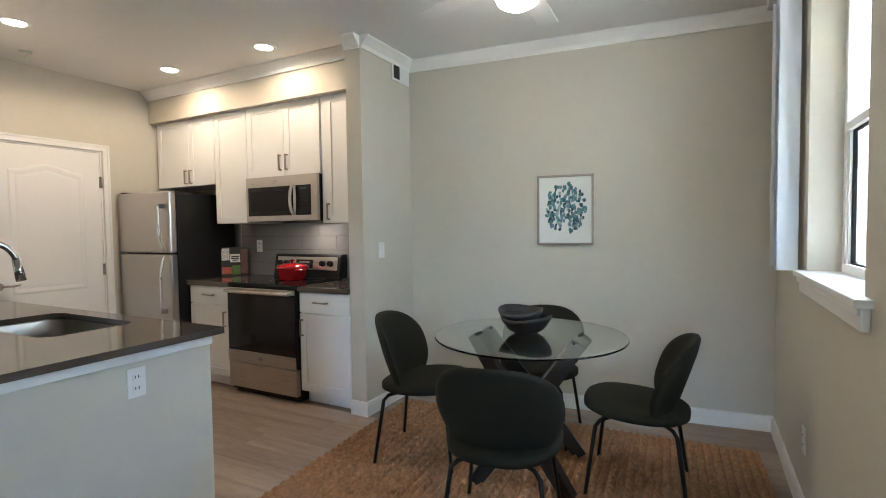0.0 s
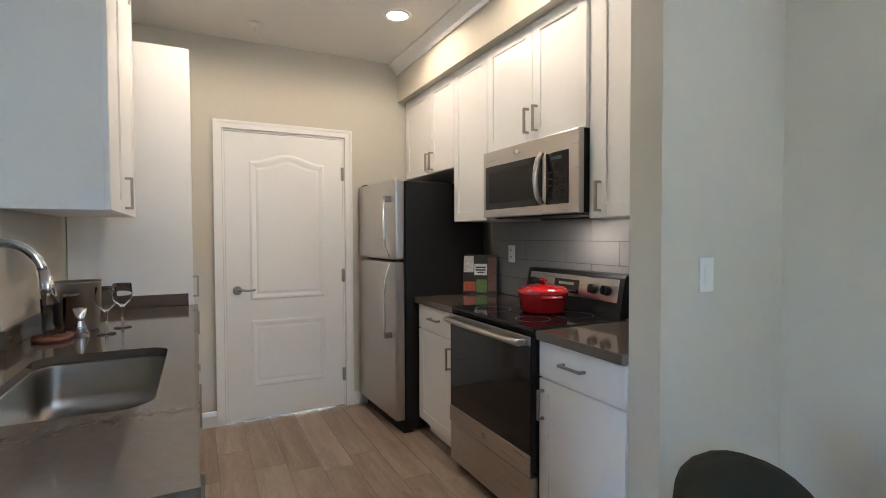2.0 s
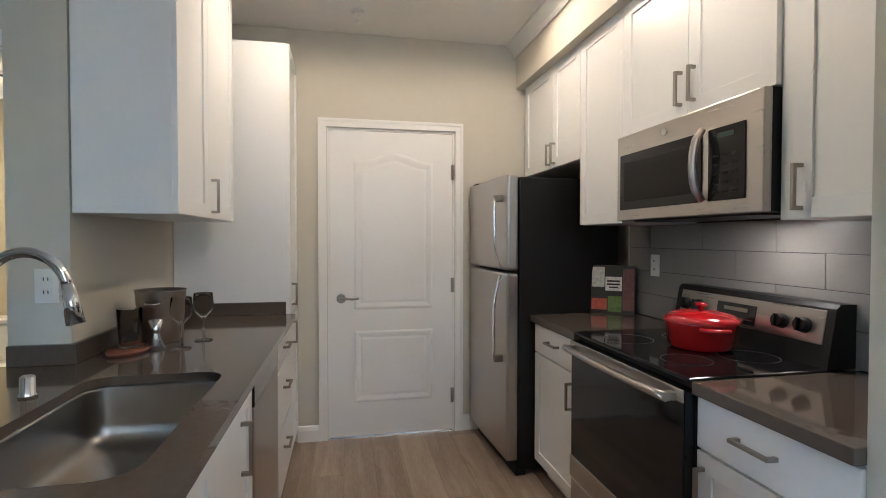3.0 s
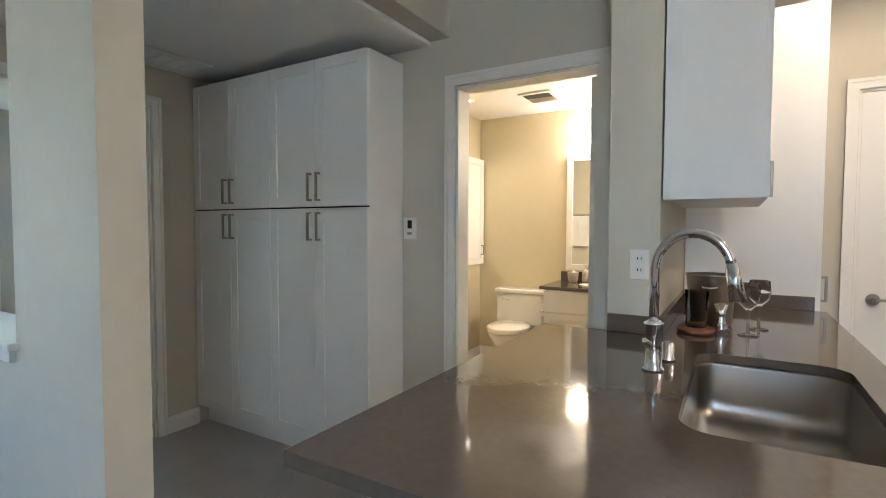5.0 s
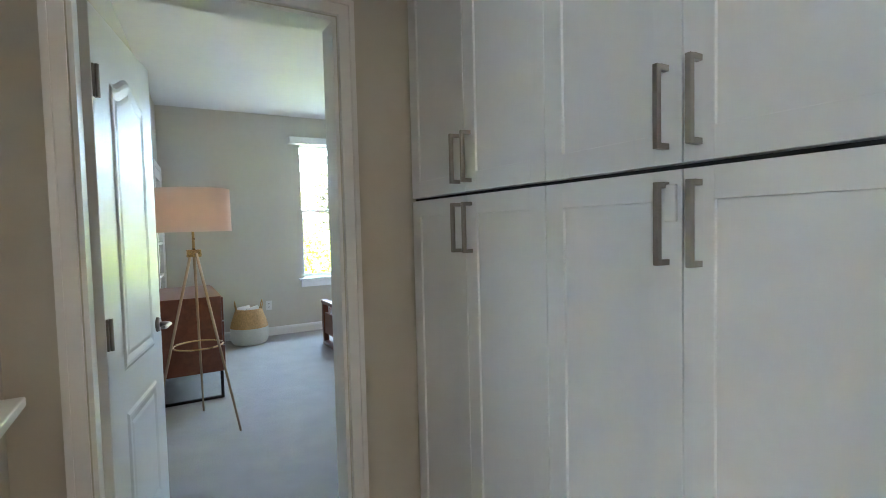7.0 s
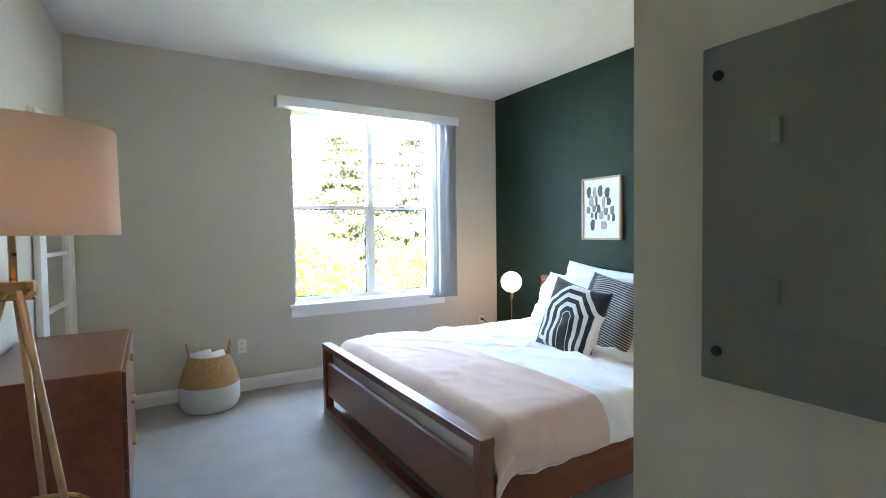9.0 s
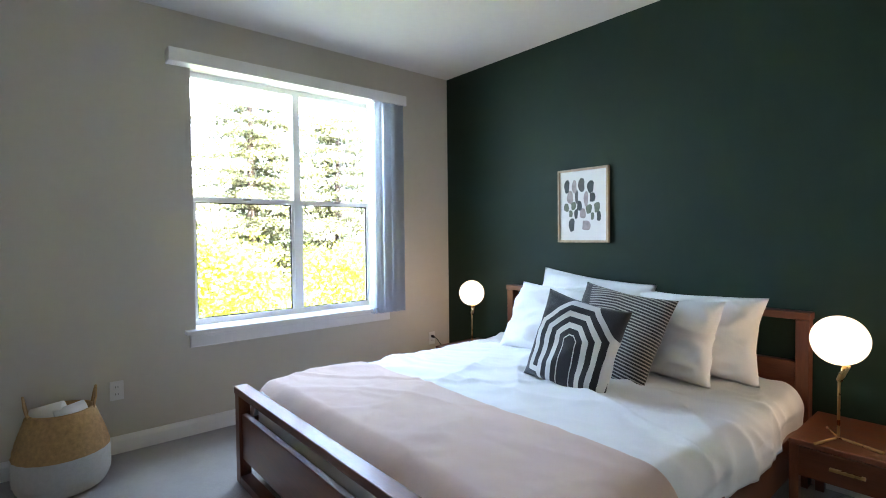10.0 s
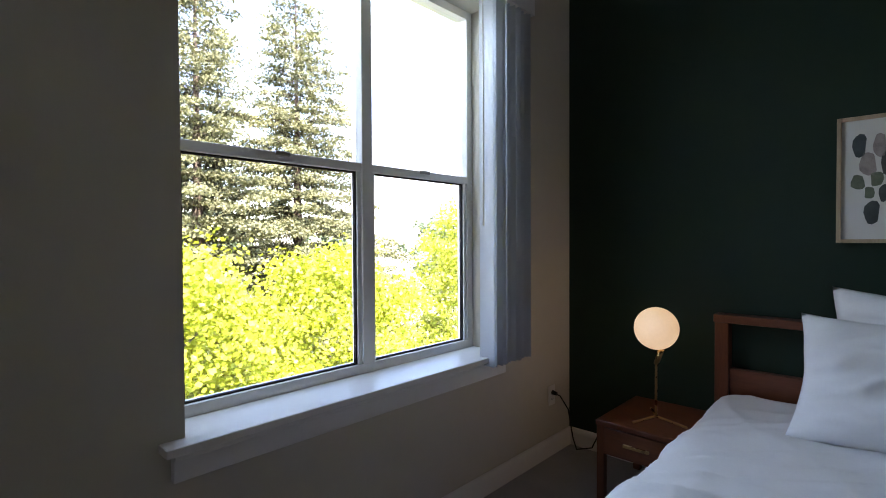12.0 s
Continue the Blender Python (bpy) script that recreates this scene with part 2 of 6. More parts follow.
def sheet(bm, nu, nv, fn, smooth=True):
    """A grid of nu x nv cells through fn(u, v) with u, v in 0..1."""
    g = [[bm.verts.new(fn(i / nu, j / nv)) for j in range(nv + 1)] for i in range(nu + 1)]
    for i in range(nu):
        for j in range(nv):
            bm.faces.new((g[i][j], g[i + 1][j], g[i + 1][j + 1], g[i][j + 1])).smooth = smooth
    return bm


def part(name, bm, mat, parent=None, label="", m=None):
    """Links a bmesh as one mesh object under a thing or a part."""
    bmesh.ops.recalc_face_normals(bm, faces=bm.faces[:])
    me = bpy.data.meshes.new(name)
    bm.to_mesh(me)
    bm.free()
    me.materials.append(mat)
    ob = new(name, me)
    if m is not None:
        ob.matrix_basis = m
    if parent is not None:
        ob.parent = parent
    if label:
        ob["label"] = label
    return ob


def thing(name, m, label, category, group="", kind=""):
    ob = new(name)
    ob.empty_display_size = 0.1
    ob.matrix_basis = m
    return tagged(ob, label, category, group, kind)


def structure(name, bm, mat, label, category):
    ob = part(name, bm, mat)
    return tagged(ob, label, category, kind="structure")


def wall(name, axis, at0, at1, a0, a1, z0, z1, openings, mat, label):
    """A wall of some thickness along x or y with openings (a0, a1, z0, z1) cut through."""
    bm = bmesh.new()
    cuts = sorted({a0, a1, *(v for o in openings for v in o[:2])})
    for u, v in zip(cuts, cuts[1:]):
        spans = sorted((o[2], o[3]) for o in openings if o[0] <= u and o[1] >= v)
        z = z0
        for s, e in spans + [(z1, z1)]:
            if s > z:
                if axis == "x":
                    box(bm, u, v, at0, at1, z, s)
                else:
                    box(bm, at0, at1, u, v, z, s)
            z = e
    bmesh.ops.remove_doubles(bm, verts=bm.verts[:], dist=1e-5)
    return structure(name, bm, mat, label, "wall")


def profile_run(bm, pts, path):
    """Sweeps a profile (out, up) along straight runs: rows (x0, y0, x1, y1, nx, ny)."""
    for x0, y0, x1, y1, nx, ny in path:
        a = [bm.verts.new((x0 + o * nx, y0 + o * ny, u)) for o, u in pts]
        b = [bm.verts.new((x1 + o * nx, y1 + o * ny, u)) for o, u in pts]
        n = len(pts)
        for k in range(n):
            bm.faces.new((a[k], a[(k + 1) % n], b[(k + 1) % n], b[k]))
        bm.faces.new(a)
        bm.faces.new(list(reversed(b)))
    return bm


TOP = 2.70
HALL = 2.30
# ---- structure: walls, floors, ceilings ----
wall("wall_kitchen_end", "y", -4.72, -4.58, 0.93, 3.74, 0, TOP, [(1.855, 2.715, 0, 2.075)], PAINT, "warm greige painted wall with a white panel door")
wall("wall_kitchen_back", "x", 3.62, 3.74, -4.58, -2.05, 0, TOP, [], PAINT, "greige painted wall behind the cooker run")
wall("wall_wing", "y", -2.05, -1.92, 3.02, 3.70, 0, TOP, [], PAINT, "short greige wing wall beside the kitchen cabinets")
SLANT = pose(-1.92, 3.68, 0, 0, 0, 6.04)
dwall = part("wall_dining", boxes((-0.1, 2.8, 0, 0.14, 0, TOP)), PAINT, m=SLANT)
tagged(dwall, "greige painted dining wall with one picture", "wall", kind="structure")
wall("wall_dining_window", "y", 0.63, 0.83, 1.2, 3.95, 0, TOP, [(2.04, 2.93, 1.13, 2.42)], PAINT, "greige wall with a deep window recess")
wall("wall_living_return", "x", 1.06, 1.20, 0.63, 3.0, 0, TOP, [], PAINT, "plain greige wall")
wall("wall_living_east", "y", 2.86, 3.0, -5.1, 1.06, 0, TOP, [(-1.35, -0.5, 0, 2.06)], PAINT, "plain greige wall with a white door")
wall("wall_living_south", "x", -5.1, -4.96, -1.78, 2.86, 0, TOP, [(0.2, 1.4, 0.95, 2.2)], PAINT, "greige wall with a wide window")
wall("wall_sink", "x", 0.93, 1.05, -4.58, -3.13, 0, TOP, [], PAINT, "greige wall behind the sink counter")
wall("wall_outlet", "y", -3.25, -3.13, 0.86, 0.93, 0, TOP, [], PAINT, "narrow greige wall face beside the bathroom door")
wall("wall_bath", "y", -3.505, -3.385, -1.80, 0.93, 0, TOP, [(0.02, 0.755, 0, 2.06)], PAINT, "greige painted wall with the bathroom doorway")
wall("wall_bath_back", "y", -5.78, -5.66, -1.09, 1.05, 0, 2.45, [], BATHP, "cream bathroom wall behind toilet and vanity")
wall("wall_bath_side", "x", -1.09, -0.97, -5.66, -3.505, 0, 2.45, [], BATHP, "cream bathroom side wall")
wall("wall_bath_far", "x", 0.95, 1.05, -5.66, -4.72, 0, 2.45, [], BATHP, "cream bathroom wall")
wall("wall_pillar", "y", -1.87, -1.745, -1.80, -0.12, 0, TOP, [(-1.48, -0.66, 0.93, 2.30)], PAINT, "greige wall end with a pass-through opening")
wall("wall_bedroom_door", "x", -1.92, -1.80, -3.60, -1.745, 0, TOP, [(-2.80, -2.05, 0, 2.06)], PAINT, "greige wall with the bedroom doorway")
wall("wall_bedroom_living", "y", -1.87, -1.745, -5.1, -1.92, 0, TOP, [], PAINT, "greige wall between living room and bedroom")
lwall = part("wall_bedroom_left", boxes((0, 3.95, 0, 0.1, 0, 2.78)), PAINT, m=pose(-2.26, -6.60, 0, 0, 0, 85.5) @ Matrix.Scale(-1, 4, (0, 1, 0)))
tagged(lwall, "light greige bedroom wall beside the dresser", "wall", kind="structure")
structure("wall_bedroom_entry", boxes((-1.96, -1.871, -2.7, -1.921, 0, 2.78)), PAINT, "light greige wall beside the bedroom door", "wall")
wall("wall_bedroom_window", "x", -6.86, -6.60, -6.22, -2.02, 0, 2.78, [(-5.36, -3.86, 0.70, 2.46)], PAINT, "light greige bedroom wall with a large window")
wall("wall_green", "y", -6.22, -6.10, -6.60, -2.617, 0, 2.78, [], GREEN, "dark green painted accent wall behind the bed")
wall("wall_closet", "y", -3.596, -3.476, -2.737, -1.92, 0, 2.78, [], PAINT, "olive-shadowed greige wall with an electrical panel")
wall("wall_closet_end", "x", -2.737, -2.617, -6.10, -3.596, 0, 2.78, [], PAINT, "greige bedroom wall")

structure("floor_subfloor", boxes((-6.3, 3.1, -7.0, 4.2, -0.25, -0.014)), GAP, "dark subfloor under the boards", "floor")
structure("floor_carpet_bedroom", boxes((-6.10, -1.87, -6.60, -1.86, -0.013, 0.0)), CARPET, "pale grey cut-pile bedroom carpet", "carpet")
structure("floor_carpet_hall", boxes((-3.385, -1.87, -1.86, 0.0, -0.013, 0.0), (-1.87, 2.86, -4.96, 0.0, -0.013, 0.0)), CARPET, "grey cut-pile carpet of hall and living room", "carpet")
structure("ceiling_main", boxes((-4.58, 2.86, 0.93, 3.95, TOP, TOP + 0.1), (-3.385, 2.86, -0.14, 0.93, TOP, TOP + 0.1), (-1.745, 2.86, -4.96, -0.14, TOP, TOP + 0.1)), CEILING, "white painted ceiling", "ceiling")
structure("ceiling_hall", boxes((-3.385, -1.87, -1.80, -0.14, HALL, HALL + 0.12)), CEILING, "lower white hall ceiling", "ceiling")
structure("wall_hall_drop", boxes((-3.383, -1.872, -0.139, -0.02, HALL + 0.02, TOP - 0.001)), PAINT, "greige drop wall above the hall ceiling", "wall")
structure("ceiling_bath", boxes((-5.66, -3.505, -0.97, 0.95, 2.42, 2.5)), CEILING, "white bathroom ceiling", "ceiling")
structure("ceiling_bedroom", boxes((-6.10, -1.88, -6.60, -1.92, 2.78, 2.88)), CEILING, "white bedroom ceiling", "ceiling")
structure("soffit", boxes((-4.579, -2.051, 3.16, 3.619, 2.40, TOP - 0.001)), PAINT, "cream boxed soffit above the kitchen cabinets", "soffit")

CROWN = [(0, TOP - 0.085), (0.012, TOP - 0.085), (0.02, TOP - 0.06), (0.055, TOP - 0.025), (0.07, TOP - 0.012), (0.07, TOP - 0.001), (0, TOP - 0.001)]
bm = bmesh.new()
profile_run(bm, CROWN, [(-1.92, 3.678, 0.63, 3.948, 0.105, -0.995), (-1.918, 3.02, -1.918, 3.95, 1, 0), (-2.05, 3.018, -1.92, 3.018, 0, -1), (0.628, 1.2, 0.628, 3.95, -1, 0), (-4.58, 3.158, -2.05, 3.158, 0, -1)])
structure("trim_crown", bm, TRIM, "white crown moulding along the ceiling", "moulding")
BASE = [(0, 0), (0.016, 0), (0.016, 0.075), (0.012, 0.09), (0.008, 0.1), (0.0, 0.105)]
bm = bmesh.new()
profile_run(bm, BASE, [(-1.92, 3.678, 0.63, 3.948, 0.105, -0.995), (-1.918, 3.02, -1.918, 3.95, 1, 0), (-2.05, 3.018, -1.902, 3.018, 0, -1), (0.628, 1.2, 0.628, 3.95, -1, 0),
    (-4.578, 1.66, -4.578, 1.80, 1, 0), (-4.578, 2.77, -4.578, 3.6, 1, 0), (-3.383, -0.30, -3.383, -0.04, 1, 0), (-3.08, -1.798, -2.86, -1.798, 0, 1), (-1.743, -1.8, -1.743, -0.12, 1, 0), (-1.87, -0.118, -1.729, -0.118, 0, 1), (-1.872, -1.8, -1.872, -0.12, -1, 0),
    (-6.10, -6.598, -2.14, -6.598, 0, 1), (-6.098, -6.6, -6.098, -2.74, 1, 0), (-2.262, -6.6, -1.96, -2.7, -0.997, 0.078), (-3.474, -2.737, -3.474, -1.92, 1, 0), (-3.476, -2.739, -6.1, -2.739, 0, -1), (-5.658, -0.97, -5.658, 0.95, 1, 0), (-5.66, -0.968, -3.5, -0.968, 0, 1)])
structure("baseboard", bm, TRIM, "white moulded baseboard", "baseboard")


def casing(name, m, w, h, depth, label):
    """Door casing round an opening w x h in a wall of that depth; local front is -y, the opening starts at x = 0."""
    bm = bmesh.new()
    c = 0.058
    for side in (0, 1):
        y0 = -0.018 if side == 0 else depth
        y1 = 0.0 if side == 0 else depth + 0.018
        ya, yb = (y0 - 0.006, y1) if side == 0 else (y0, y1 + 0.006)
        box(bm, -c, -0.004, y0, y1, 0, h + c)
        box(bm, w + 0.004, w + c, y0, y1, 0, h + c)
        box(bm, -0.004, w + 0.004, y0, y1, h + 0.004, h + c)
        box(bm, -c, -c + 0.018, ya, yb, 0, h + c)
        box(bm, w + c - 0.018, w + c, ya, yb, 0, h + c)
        box(bm, -c + 0.018, w + c - 0.018, ya, yb, h + c - 0.018, h + c)
    box(bm, -0.004, 0.012, 0.001, depth - 0.001, 0, h + 0.004)
    box(bm, w - 0.012, w + 0.004, 0.001, depth - 0.001, 0, h + 0.004)
    box(bm, 0.012, w - 0.012, 0.001, depth - 0.001, h - 0.012, h + 0.004)
    ob = part(name, bm, TRIM, None, m=m)
    return tagged(ob, label, "door frame", kind="structure")


def panel_door(name, m, w, h, label, handle_x, hinge_x=None):
    """White two-panel moulded door with an arched upper panel; local front is -y, x runs 0..w."""
    th = thing(name, m, label, "door", kind="structure")
    bm = boxes((0, w, 0, 0.036, 0.008, h, 0.002))
    part("slab", bm, DOORW, th)
    def panel(z0, z1, arch, front):
        x0, x1 = 0.16, w - 0.14
        y = -0.0005 if front else 0.0365
        s = -1 if front else 1
        n = 24
        out = [(x0, z0), (x1, z0)]
        top = [(x1 + (x0 - x1) * k / n, z1 + (arch * math.cos((k / n - 0.5) * 2 * math.pi) * 0.5 + arch * 0.5 if arch else 0)) for k in range(n + 1)]
        loop = out + top
        b = bmesh.new()
        def ring(d, yy):
            cx, cz = (x0 + x1) / 2, (z0 + z1) / 2
            r = []
            for x, z in loop:
                sx = 1 if x > cx else -1
                kx = min(d, abs(x - cx))
                kz = d if z > cz else -d
                r.append(b.verts.new((x - sx * kx, yy, z - kz)))
            return r
        rs = [ring(0, y), ring(0.012, y + s * 0.005), ring(0.022, y + s * 0.005), ring(0.045, y + s * 0.001), ring(0.06, y + s * 0.003)]
        for a, c in zip(rs, rs[1:]):
            k = len(a)
            for i in range(k):
                b.faces.new((a[i], a[(i + 1) % k], c[(i + 1) % k], c[i]))
        b.faces.new(rs[-1])
        return b
    part("panel", panel(0.865, h - 0.20, 0.06, True), DOORW, th)
    part("panel", panel(0.235, 0.72, 0, True), DOORW, th)
    part("panel", panel(0.865, h - 0.20, 0.06, False), DOORW, th)
    part("panel", panel(0.235, 0.72, 0, False), DOORW, th)
    for s, y in ((-1, 0.0), (1, 0.036)):
        b = bmesh.new()
        frustum(b, (handle_x, y, 0.94), (handle_x, y + s * 0.012, 0.94), 0.032, 0.028, 20)
        frustum(b, (handle_x, y + s * 0.01, 0.94), (handle_x, y + s * 0.05, 0.94), 0.011, 0.011, 12)
        d = 1 if handle_x < w / 2 else -1
        tube(b, [(handle_x, y + s * 0.05, 0.94), (handle_x + d * 0.03, y + s * 0.052, 0.944), (handle_x + d * 0.075, y + s * 0.05, 0.94), (handle_x + d * 0.115, y + s * 0.047, 0.945)], 0.008, 8)
        part("door_handle", b, NICKEL, th, "satin nickel lever handle")
    if hinge_x is not None:
        for z in (0.25, 1.02, 1.80):
            b = boxes((hinge_x - 0.012, hinge_x + 0.012, -0.007, -0.001, z - 0.05, z + 0.05, 0.001))
            frustum(b, (hinge_x, -0.012, z - 0.05), (hinge_x, -0.012, z + 0.05), 0.006, 0.006, 8)
            part("hinge", b, NICKEL, th, "brushed nickel hinge")
    return th


R = Matrix.Rotation
# facing +x: local -y becomes +x, local x becomes +y
def face_px(x, y, z=0):
    return pose(x, y, z, 0, 0, 90)


casing("trim_casing_kitchen", face_px(-4.58, 1.855), 0.86, 2.075, 0.14, "white door casing in the kitchen")
panel_door("door_kitchen", face_px(-4.585, 1.868), 0.834, 2.06, "closed white moulded two-panel door with arched upper panel", 0.075, 0.834)
casing("trim_casing_bath", face_px(-3.385, 0.02), 0.735, 2.06, 0.12, "white casing of the bathroom doorway")
casing("trim_casing_bedroom", pose(-2.05, -1.80, 0, 0, 0, 180), 0.75, 2.06, 0.12, "white casing of the bedroom doorway")
casing("trim_casing_front", pose(2.86, -0.5, 0, 0, 0, -90), 0.85, 2.06, 0.14, "white casing of the entry door")
panel_door("door_entry", pose(2.87, -0.515, 0, 0, 0, -90), 0.82, 2.045, "closed white moulded entry door", 0.075)
# bedroom door, open against the left wall; bathroom door, open into the bathroom
panel_door("door_bedroom", pose(-2.085, -1.95, 0, 0, 0, -102) , 0.70, 2.035, "open white moulded bedroom door", 0.63, 0.012)
panel_door("door_bathroom", pose(-3.50, 0.725, 0, 0, 0, 176), 0.70, 2.04, "open white moulded bathroom door", 0.63, None)

# ---- kitchen ----
def bar_handle(parent, c, length, upright, out=-1):
    """A square bar pull with two posts, in front of local y = c[1]."""
    x, y, z = c
    h = length / 2
    t = 0.0055
    b = bmesh.new()
    if upright:
        box(b, x - t, x + t, y - 0.034, y - 0.022, z - h, z + h, 0.0015)
        for s in (-1, 1):
            box(b, x - t, x + t, y - 0.023, y, z + s * (h - t) - t, z + s * (h - t) + t)
    else:
        box(b, x - h, x + h, y - 0.034, y - 0.022, z - t, z + t, 0.0015)
        for s in (-1, 1):
            box(b, x + s * (h - t) - t, x + s * (h - t) + t, y - 0.023, y, z - t, z + t)
    return part("handle", b, NICKEL, parent, "satin nickel bar handle")


def shaker(parent, x0, x1, z0, z1, y=0.0, name="door", rail=0.058, flat=False):
    """A shaker front proud of local y by 19 mm, with a recessed panel."""
    b = bmesh.new()
    g = 0.0016
    x0, x1, z0, z1 = x0 + g, x1 - g, z0 + g, z1 - g
    if flat:
        box(b, x0, x1, y - 0.019, y, z0, z1, 0.0012)
    else:
        box(b, x0 + rail - 0.001, x1 - rail + 0.001, y - 0.011, y - 0.002, z0 + rail - 0.001, z1 - rail + 0.001)
    door = part(name, b, CAB, parent)
    if not flat:
        part("stile", boxes((x0, x0 + rail, y - 0.019, y, z0, z1, 0.001)), CAB, door)
        part("stile", boxes((x1 - rail, x1, y - 0.019, y, z0, z1, 0.001)), CAB, door)
        part("rail", boxes((x0 + rail, x1 - rail, y - 0.019, y, z0, z0 + rail, 0.001)), CAB, door)
        part("rail", boxes((x0 + rail, x1 - rail, y - 0.019, y, z1 - rail, z1, 0.001)), CAB, door)
    return door


def cabinet(name, m, w, d, z0, z1, fronts, label, toe=0.0, group="kitchen cabinets", body_top=None):
    """Body from local x 0..w, y 0..d; fronts rows (kind, x0, x1, z0, z1, handle) with handle (x, z, length, upright)."""
    th = thing(name, m, label, "cabinet", group)
    b = boxes((0, w, 0.0, d, z0 + toe, body_top or z1, 0.001))
    if body_top:
        box(b, 0, w, 0.0, 0.03, body_top - 0.01, z1)
    if toe:
        box(b, 0.002, w - 0.002, 0.06, d, z0, z0 + toe)
    part("body", b, CAB, th)
    for kind, x0, x1, a, c, h in fronts:
        f = shaker(th, x0, x1, a, c, 0.0, kind, flat=(kind == "drawer_front"))
        if h:
            bar_handle(f, (h[0], -0.019, h[1]), h[2], h[3])
    return th


UF = 3.239
cabinet("wall_cabinet", pose(-4.55, UF, 0), 0.83, 0.38, 1.775, 2.40, [("door", 0.0, 0.47, 1.775, 2.40, (0.435, 1.86, 0.13, True)), ("door", 0.47, 0.83, 1.775, 2.40, (0.505, 1.86, 0.13, True))], "white shaker wall cabinet above the refrigerator")
cabinet("wall_cabinet", pose(-3.717, UF, 0), 0.415, 0.38, 1.415, 2.40, [("door", 0.0, 0.415, 1.415, 2.40, None)], "tall white shaker wall cabinet beside the microwave")
cabinet("wall_cabinet", pose(-3.30, UF, 0), 0.82, 0.38, 1.80, 2.40, [("door", 0.0, 0.436, 1.80, 2.40, (0.40, 1.91, 0.13, True)), ("door", 0.436, 0.82, 1.80, 2.40, (0.472, 1.91, 0.13, True))], "white shaker wall cabinet above the microwave")
cabinet("wall_cabinet", pose(-2.478, UF, 0), 0.426, 0.38, 1.40, 2.40, [("door", 0.055, 0.426, 1.40, 2.40, (0.085, 1.49, 0.13, True))], "narrow white shaker wall cabinet beside the wing wall")
BF = 3.03
cabinet("base_cabinet", pose(-3.83, BF, 0), 0.51, 0.59, 0.0, 0.875, [("drawer_front", 0, 0.51, 0.715, 0.87, (0.255, 0.80, 0.13, False)), ("door", 0, 0.51, 0.105, 0.71, (0.455, 0.60, 0.13, True))], "white shaker base cabinet with one drawer beside the refrigerator", 0.1)
cabinet("base_cabinet", pose(-2.535, BF, 0), 0.483, 0.59, 0.0, 0.875, [("drawer_front", 0, 0.483, 0.715, 0.87, (0.22, 0.80, 0.13, False)), ("door", 0, 0.483, 0.105, 0.71, (0.03, 0.60, 0.13, True))], "white shaker base cabinet with one drawer beside the cooker", 0.1)


def counter_slab(name, rows, label):
    b = bmesh.new()
    for r in rows:
        box(b, *r, 0.003)
    ob = part(name, b, QUARTZ)
    return tagged(ob, label, "worktop")


counter_slab("worktop", [(-3.85, -3.312, 2.99, 3.619, 0.876, 0.915)], "brown-grey polished quartz worktop beside the refrigerator")
counter_slab("worktop", [(-2.535, -2.052, 2.99, 3.619, 0.876, 0.915)], "brown-grey polished quartz worktop beside the cooker")
# tiled splashback
sb = structure("splashback", boxes((-3.855, -2.053, 3.611, 3.6195, 0.916, 1.43)), GAP, "grey glossy tile splashback behind the cooker", "splashback")
tile_w, tile_h = 0.40, 0.125
for j in range(4):
    for i in range(6):
        x0 = -3.85 - (0.2 if j % 2 else 0) + i * tile_w
        a, c = max(x0, -3.85), min(x0 + tile_w, -2.054)
        if c - a < 0.03:
            continue
        part("tile", boxes((a + 0.001, c - 0.001, 3.603, 3.612, 0.918 + j * tile_h, 0.918 + (j + 1) * tile_h - 0.002, 0.0012)), SPLASH, sb)


def refrigerator():
    th = thing("refrigerator", pose(-4.542, 2.815, 0, 0, 0, 3), "top-freezer refrigerator with brushed steel doors and black sides", "refrigerator")
    w, d, h = 0.70, 0.70, 1.70
    part("body", boxes((0.004, w - 0.004, 0.075, d, 0.03, h - 0.012, 0.006)), BLACK, th, "black painted side panels")
    part("base_grille", boxes((0.01, w - 0.01, 0.06, 0.12, 0.0, 0.085, 0.003)), BLACK, th)
    for nm, z0, z1, ha, hb in (("freezer_door", 1.165, h, 1.175, 1.57), ("fridge_door", 0.09, 1.15, 0.66, 1.14)):
        b = boxes((0, w, 0, 0.068, z0, z1, 0.014))
        dr = part(nm, b, STEEL, th, "brushed steel door")
        hb_ = bmesh.new()
        hx = w - 0.075
        far = hb if nm == "freezer_door" else ha
        near = ha if nm == "freezer_door" else hb
        n = 10
        rings = []
        for k in range(n + 1):
            z = near + (far - near) * k / n
            y = -0.010 - 0.042 * min(1.0, (k / n) / 0.35) ** 0.6
            rings.append([hb_.verts.new((hx + a, y + c, z)) for a, c in ((-0.013, 0.004), (-0.009, -0.004), (0.009, -0.004), (0.013, 0.004), (0.009, 0.008), (-0.009, 0.008))])
        for a, c in zip(rings, rings[1:]):
            for k in range(6):
                hb_.faces.new((a[k], a[(k + 1) % 6], c[(k + 1) % 6], c[k])).smooth = True
        hb_.faces.new(rings[0])
        hb_.faces.new(rings[-1])
        part("handle", hb_, CHROME, dr, "long flat steel handle")
        part("handle_mount", boxes((hx - 0.012, hx + 0.012, -0.054, 0.001, far - 0.02, far + 0.02, 0.004)), NICKEL, dr, "dark handle mount")
    part("hinge_cover", boxes((0.02, 0.10, 0.02, 0.12, h - 0.012, h + 0.012, 0.004)), BLACK, th)
    return th


